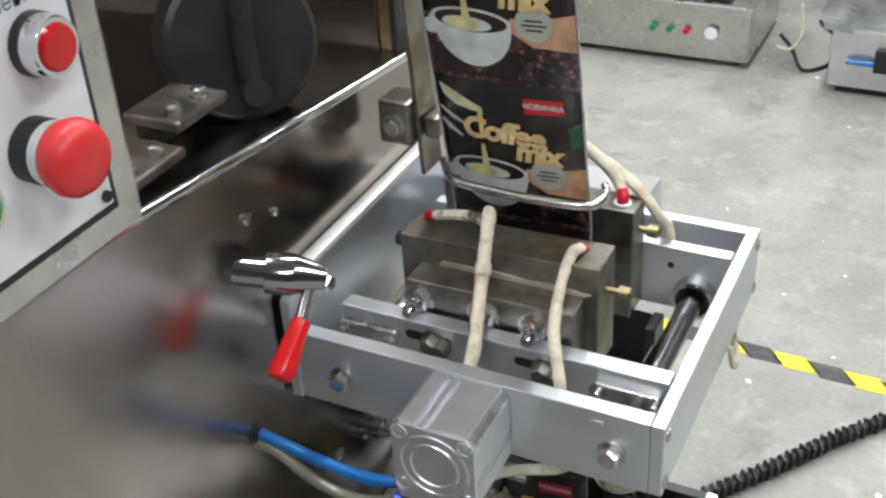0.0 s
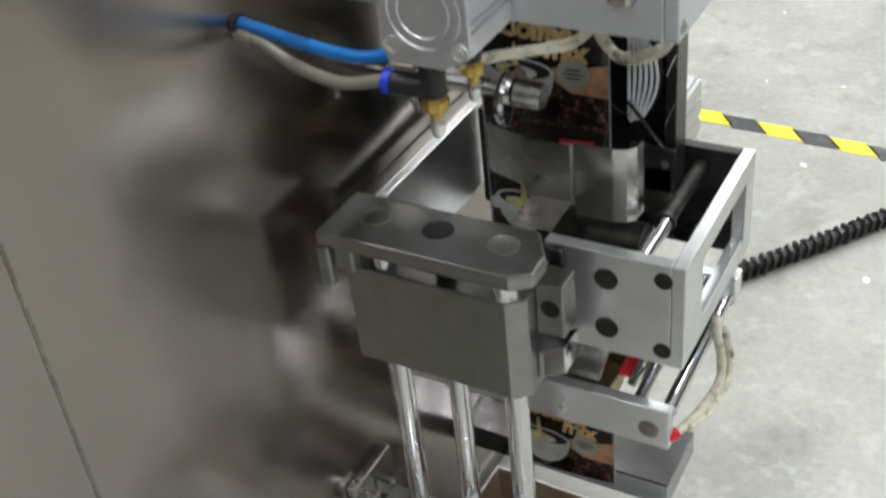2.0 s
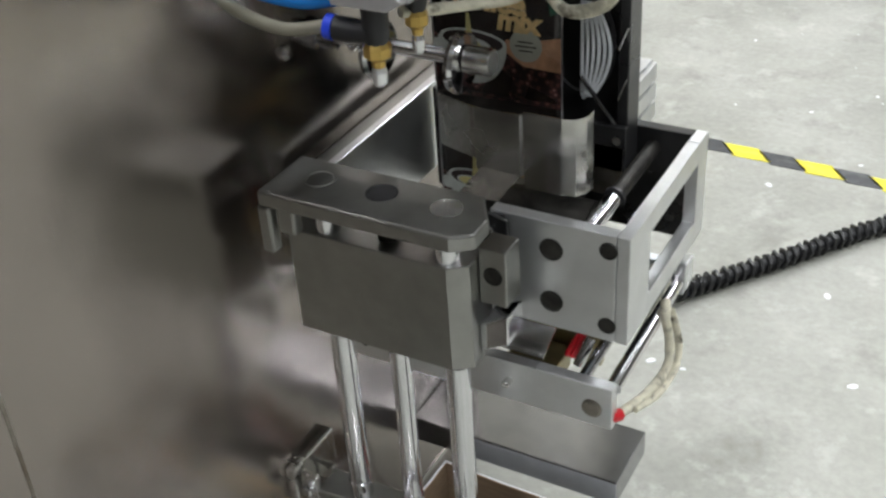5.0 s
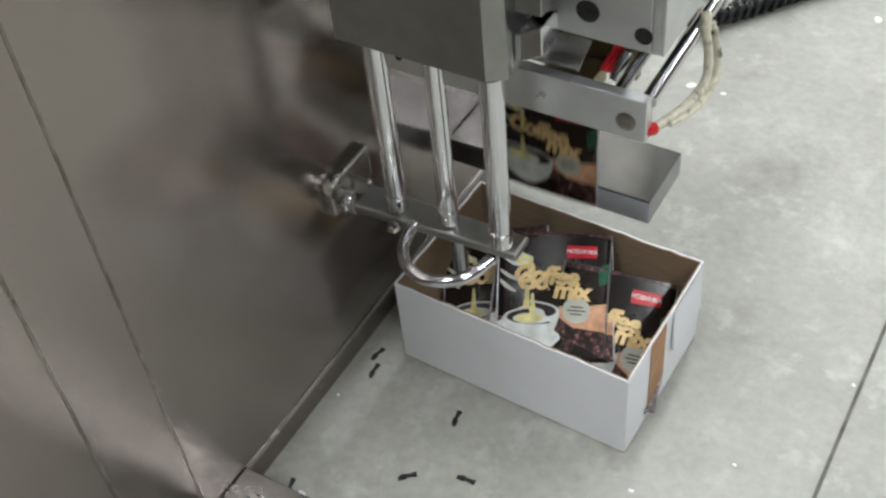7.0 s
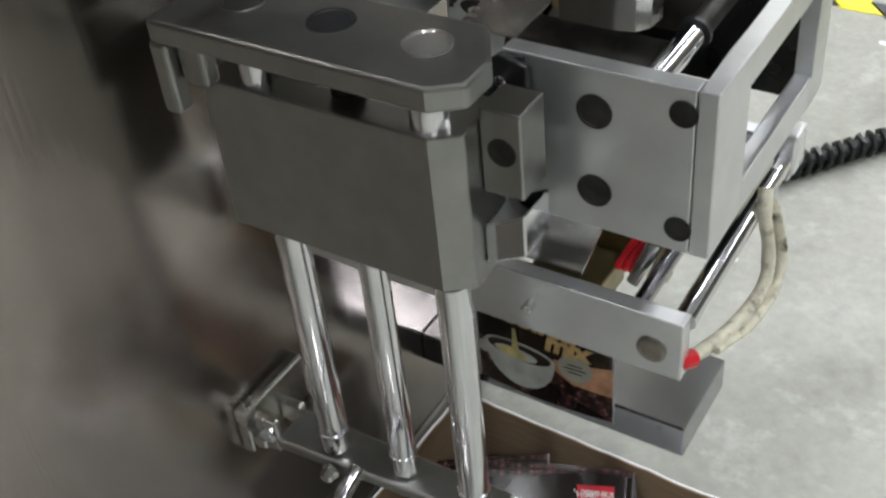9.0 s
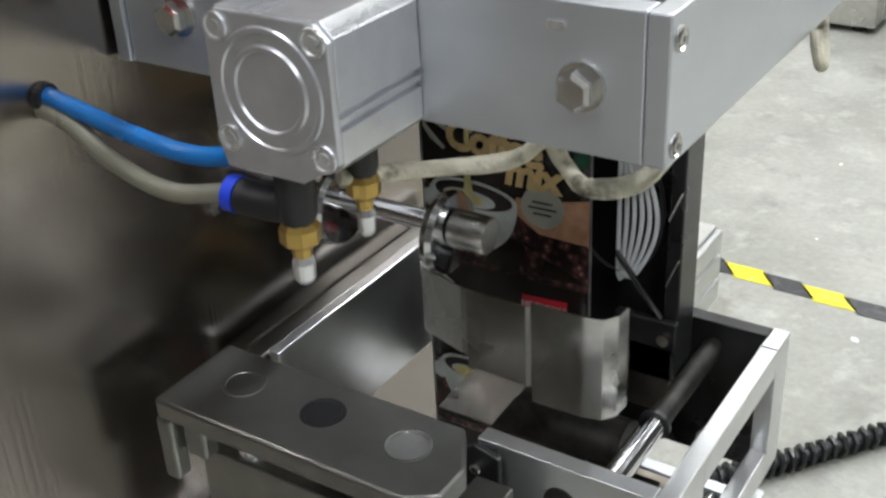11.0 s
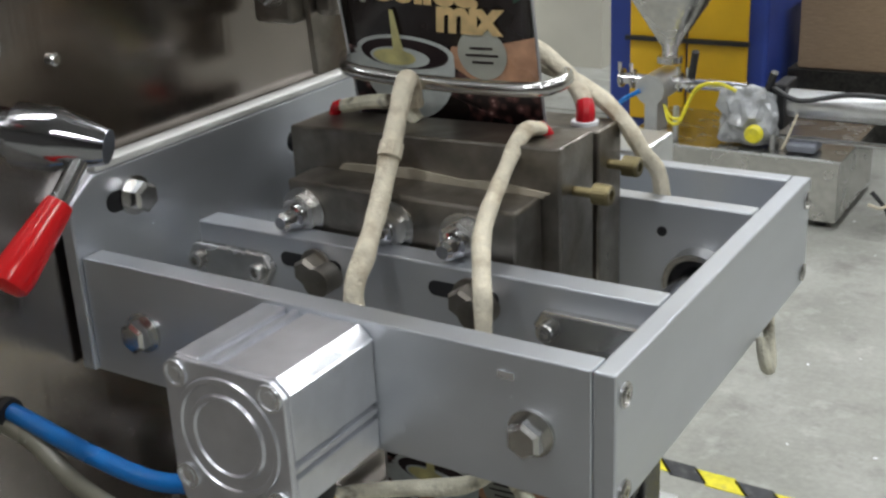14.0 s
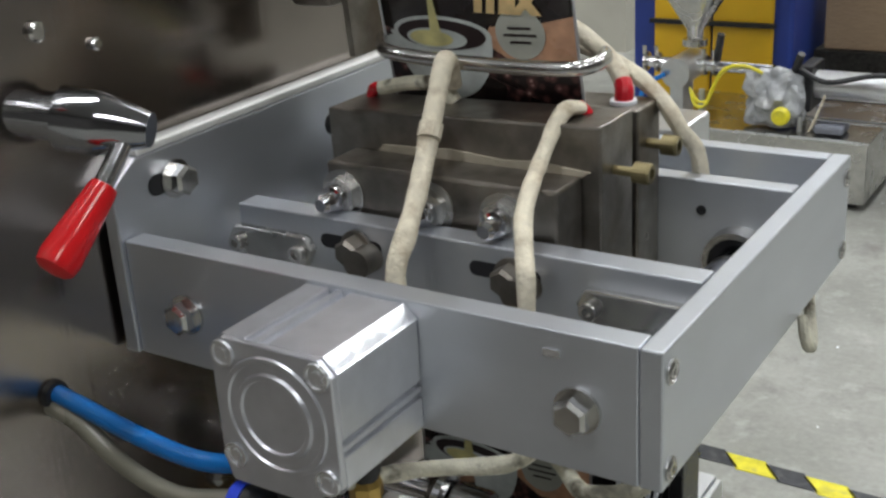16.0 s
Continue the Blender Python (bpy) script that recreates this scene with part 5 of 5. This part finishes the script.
part("pipe", cyl((-0.66, BY + 0.14, 0.270), (-0.34, BY + 0.14, 0.270), 0.014), CHROME, dm, "", True)
for x in (-0.655, -0.625, -0.505, -0.480):
    part("pipe_clamp", lathe((x - 0.004, BY + 0.14, 0.270), (9, BY + 0.14, 0.270), [(0, 0.016), (0.001, 0.024), (0.007, 0.024), (0.008, 0.016)], 24), STEEL, dm, "", True)
    part("clamp_screw", cyl((x, BY + 0.125, 0.290), (x, BY + 0.125, 0.312), 0.005), STEEL, dm)
part("valve_handle", cyl((-0.470, BY + 0.12, 0.290), (-0.455, BY + 0.10, 0.355), 0.009), BLACK, dm, "", True)
part("post", cyl((-0.480, BY + 0.05, Z1), (-0.480, BY + 0.05, 0.235), 0.007), ALU_WHITE, dm)
part("post", cyl((-0.250, BY + 0.05, Z1), (-0.250, BY + 0.05, 0.190), 0.006), ALU_WHITE, dm)
part("piston", cyl((-0.245, BY + 0.14, 0.245), (0.01, BY + 0.14, 0.245), 0.032), ALU_WHITE, dm, "", True)
part("piston_head", box(-0.270, -0.240, BY + 0.09, BY + 0.19, 0.190, 0.295), BLACK, dm, "", False, 0.004)
part("piston_foot", box(-0.262, -0.248, BY + 0.10, BY + 0.18, Z1, 0.190), ALU_WHITE, dm)
part("piston_lever", cyl((-0.285, BY + 0.10, 0.265), (-0.262, BY + 0.08, 0.325), 0.009), BLACK, dm, "", True)
part("rail", cyl((-0.24, BY + 0.06, 0.185), (0.0, BY + 0.06, 0.185), 0.006), CHROME, dm, "", True)
part("blue_hose", sweep([(-0.590, BY + 0.05, Z1 + 0.004), (-0.625, BY + 0.03, 0.190), (-0.615, BY + 0.04, 0.235), (-0.575, BY + 0.06, 0.262)], 0.006, 10, 8), BLUE_TUBE, dm, "", True)
part("black_hose", sweep([(-0.270, BY + 0.09, 0.290), (-0.20, BY + 0.07, 0.268), (-0.10, BY + 0.09, 0.285), (0.0, BY + 0.11, 0.280)], 0.006, 10, 8), BLACK, dm, "", True)
part("grey_lead", sweep([(-0.20, BY + 0.06, 0.240), (-0.212, BY + 0.05, 0.200), (-0.228, BY + 0.05, Z1 + 0.002)], 0.003, 8, 6), SLEEVE, dm, "", True)
part("cloth_pad", box(-0.215, -0.150, BY + 0.03, BY + 0.10, Z1 + 0.003, Z1 + 0.022), GREY_INK, dm, "blue-grey folded cloth", False, 0.006)
part("yellow_cord", sweep([(-0.500, BY + 0.03, 0.236), (-0.485, BY + 0.02, 0.205), (-0.462, BY + 0.02, 0.205), (-0.445, BY + 0.03, 0.250), (-0.420, BY + 0.03, 0.290), (-0.375, BY + 0.035, 0.300), (-0.335, BY + 0.04, 0.285)], 0.0042, 8, 8), TAPE_Y, dm, "", True)
part("yellow_cord", sweep([(-0.505, BY + 0.035, 0.240), (-0.480, BY + 0.025, 0.213), (-0.455, BY + 0.025, 0.220), (-0.435, BY + 0.035, 0.270), (-0.400, BY + 0.035, 0.302)], 0.0032, 8, 8), TAPE_Y, dm, "", True)
dm.location.x -= 0.06
bmx = bmesh.new()
bmesh.ops.create_icosphere(bmx, subdivisions=4, radius=0.070, matrix=Matrix.Translation((-0.375, BY + 0.075, 0.222)) @ Matrix.Diagonal((1.0, 0.7, 1.05, 1)))
for v in bmx.verts:
    low = 1.0 + 0.35 * max(0.0, (0.222 - v.co.z) / 0.07)
    v.co.x = -0.375 + (v.co.x + 0.375) * low
    v.co += v.normal * 0.024 * noise.noise(v.co * 16) + v.normal * 0.015 * noise.noise(v.co * 45)
    v.co.z = max(v.co.z, Z1 + 0.0045)
bag = tagged(part("plastic_bag", bmx, CLEAR_BAG), "crumpled clear plastic bag on the machine", "bag")
part("yellow_cap", lathe((-0.340, BY + 0.012, 0.200), (-0.336, BY - 1, 0.15), [(0, 0.020), (0.012, 0.021), (0.020, 0.017), (0.022, 0.0002)], 24), TAPE_Y, dm, "", True)

# wrapped machine further along
wm = thing("wrapped_machine", (0.25, 2.05, 0), "machine part wrapped in clear plastic on the floor", "wrapped machine")
part("base", box(0.12, 0.62, 1.90, 2.3, 0.02, 0.16), ALU_WHITE, wm, "", False, 0.004)
part("foot_strip", box(0.14, 0.60, 1.92, 2.28, 0, 0.02), BLACK, wm)
part("valve", box(0.22, 0.26, 1.885, 1.90, 0.07, 0.12), BLACK, wm)
part("blue_tube", cyl((0.16, 1.885, 0.09), (0.22, 1.885, 0.09), 0.006), BLUE_TUBE, wm)
bmx = bmesh.new()
bmesh.ops.create_cube(bmx, size=1, matrix=Matrix.Translation((0.38, 2.1, 0.245)) @ Matrix.Diagonal((0.54, 0.42, 0.17, 1)))
bmesh.ops.subdivide_edges(bmx, edges=bmx.edges[:], cuts=14, use_grid_fill=True)
for v in bmx.verts:
    v.co += 0.030 * noise.noise_vector(v.co * 9) + 0.012 * noise.noise_vector(v.co * 30)
part("wrapping", bmx, CLEAR_BAG, wm, "crumpled clear wrapping")
wm.location += Vector((-0.07, 0.185, 0.0))
pcb = thing("power_cable", (-0.02, 2.2, 0), "thin black power cable behind the dosing machine", "cable")
part("cable", sweep([(X1, BY + 0.06, 0.080), (-0.055, BY + 0.05, 0.050), (-0.020, BY + 0.03, 0.007), (0.035, BY + 0.10, 0.006), (0.030, BY + 0.24, 0.006), (-0.04, BY + 0.36, 0.006)], 0.005, 8, 8), BLACK, pcb, "", True)
part("white_lead", sweep([(X1, BY + 0.03, 0.060), (-0.055, BY + 0.03, 0.058), (-0.035, BY + 0.05, 0.090), (-0.050, BY + 0.10, 0.150)], 0.004, 8, 8), SLEEVE, pcb, "", True)

# yellow cabinet and pillar far back
yc = thing("yellow_cabinet", (-0.7, 2.85, 0), "yellow machine cabinet with dark blue frame", "cabinet")
part("blue_frame", box(-0.93, -0.48, 2.70, 3.05, 0.02, 1.5), BLUE, yc, "", False, 0.01)
part("yellow_door", box(-0.862, -0.700, 2.685, 2.6998, 0.06, 1.45), YELLOW, yc, "", False, 0.006)
part("yellow_door", box(-0.694, -0.528, 2.685, 2.6998, 0.06, 1.45), YELLOW, yc, "", False, 0.006)
part("handle", box(-0.72, -0.67, 2.67, 2.6848, 0.55, 0.57), BLACK, yc)
part("rail", box(-0.87, -0.52, 2.67, 2.6848, 0.285, 0.297), BLACK, yc)
tagged(part("pillar", box(-2.6, -1.31, 3.5, 4.3, 0, 4.2), WALL), "cream painted wall pillar", "pillar", kind="structure")
cx = thing("carton_stack", (-0.15, 3.08, 0), "brown cardboard carton on a dark trolley", "carton")
part("carton", box(-0.44, 0.16, 2.86, 3.3, 0.20, 0.40), CARD_IN, cx, "", False, 0.004)
part("trolley", box(-0.46, 0.18, 2.84, 3.32, 0.0, 0.199), DARK_HOLE, cx)


# ---- what moves ----
CYCLE = 2.41
DROP = [(0.156, 0.067, 0.070, -70, 1, 26), (0.150, 0.069, 0.073, -68, -2, 20), (0.158, 0.067, 0.076, -71, 2, 28), (0.152, 0.069, 0.079, -68, 2, 21), (0.158, 0.067, 0.082, -70, -2, 25), (0.150, 0.069, 0.085, -69, 1, 19), (0.155, 0.068, 0.088, -70, 0, 24)]


def jaw_rows(ob, shift):
    """Open and shut along y, once a cycle."""
    x, y, z = ob.location
    rows = [(0.0, pose(x, y, z))]
    for n in range(7):
        close, opened = 0.66 + CYCLE * n, 2.06 + CYCLE * n
        if close < 15.9:
            rows += [(close, pose(x, y, z)), (close + 0.10, pose(x, y + shift, z))]
        if opened < 15.8:
            rows += [(opened, pose(x, y + shift, z)), (opened + 0.12, pose(x, y, z))]
    rows.append((16.0, pose(x, y + shift, z)))
    return rows


def sachet_rows(k):
    """Sachet k of the strip: down by one length each cycle, cut off and dropped from the lowest place."""
    rows = [(0.0, on_line(k))]
    place = k
    for n in range(7):
        adv = 0.36 + CYCLE * n
        if place >= 0 and not (place == 0):
            slow = place <= 2
            rows.append((adv, on_line(place)))
            rows.append((adv + (0.62 if slow else 0.22), on_line(place - 1)))
            place -= 1
        fall = 2.14 + CYCLE * n
        if place == 0 and fall < 15.5:
            x, y, zz, rx, ry, rz = DROP[n]
            rows.append((fall, pose(FX, FY, REST[0])))
            rows.append((fall + 0.10, pose(FX, FY - 0.004, REST[0] - 0.045, -4)))
            rows.append((fall + 0.20, pose((FX + x) / 2, 0.115, zz + 0.030, -25, 0, rz / 2)))
            rows.append((fall + 0.30, pose(x, y, zz, rx, ry, rz)))
            place = -1
            break
    last = rows[-1][1]
    if rows[-1][0] < 16.0:
        rows.append((16.0, last))
    return rows


def motions():
    walk(fj, jaw_rows(fj, 0.0215))
    walk(rj, jaw_rows(rj, -0.0155))
    for k, ob in strip.items():
        walk(ob, sachet_rows(k))


motions()
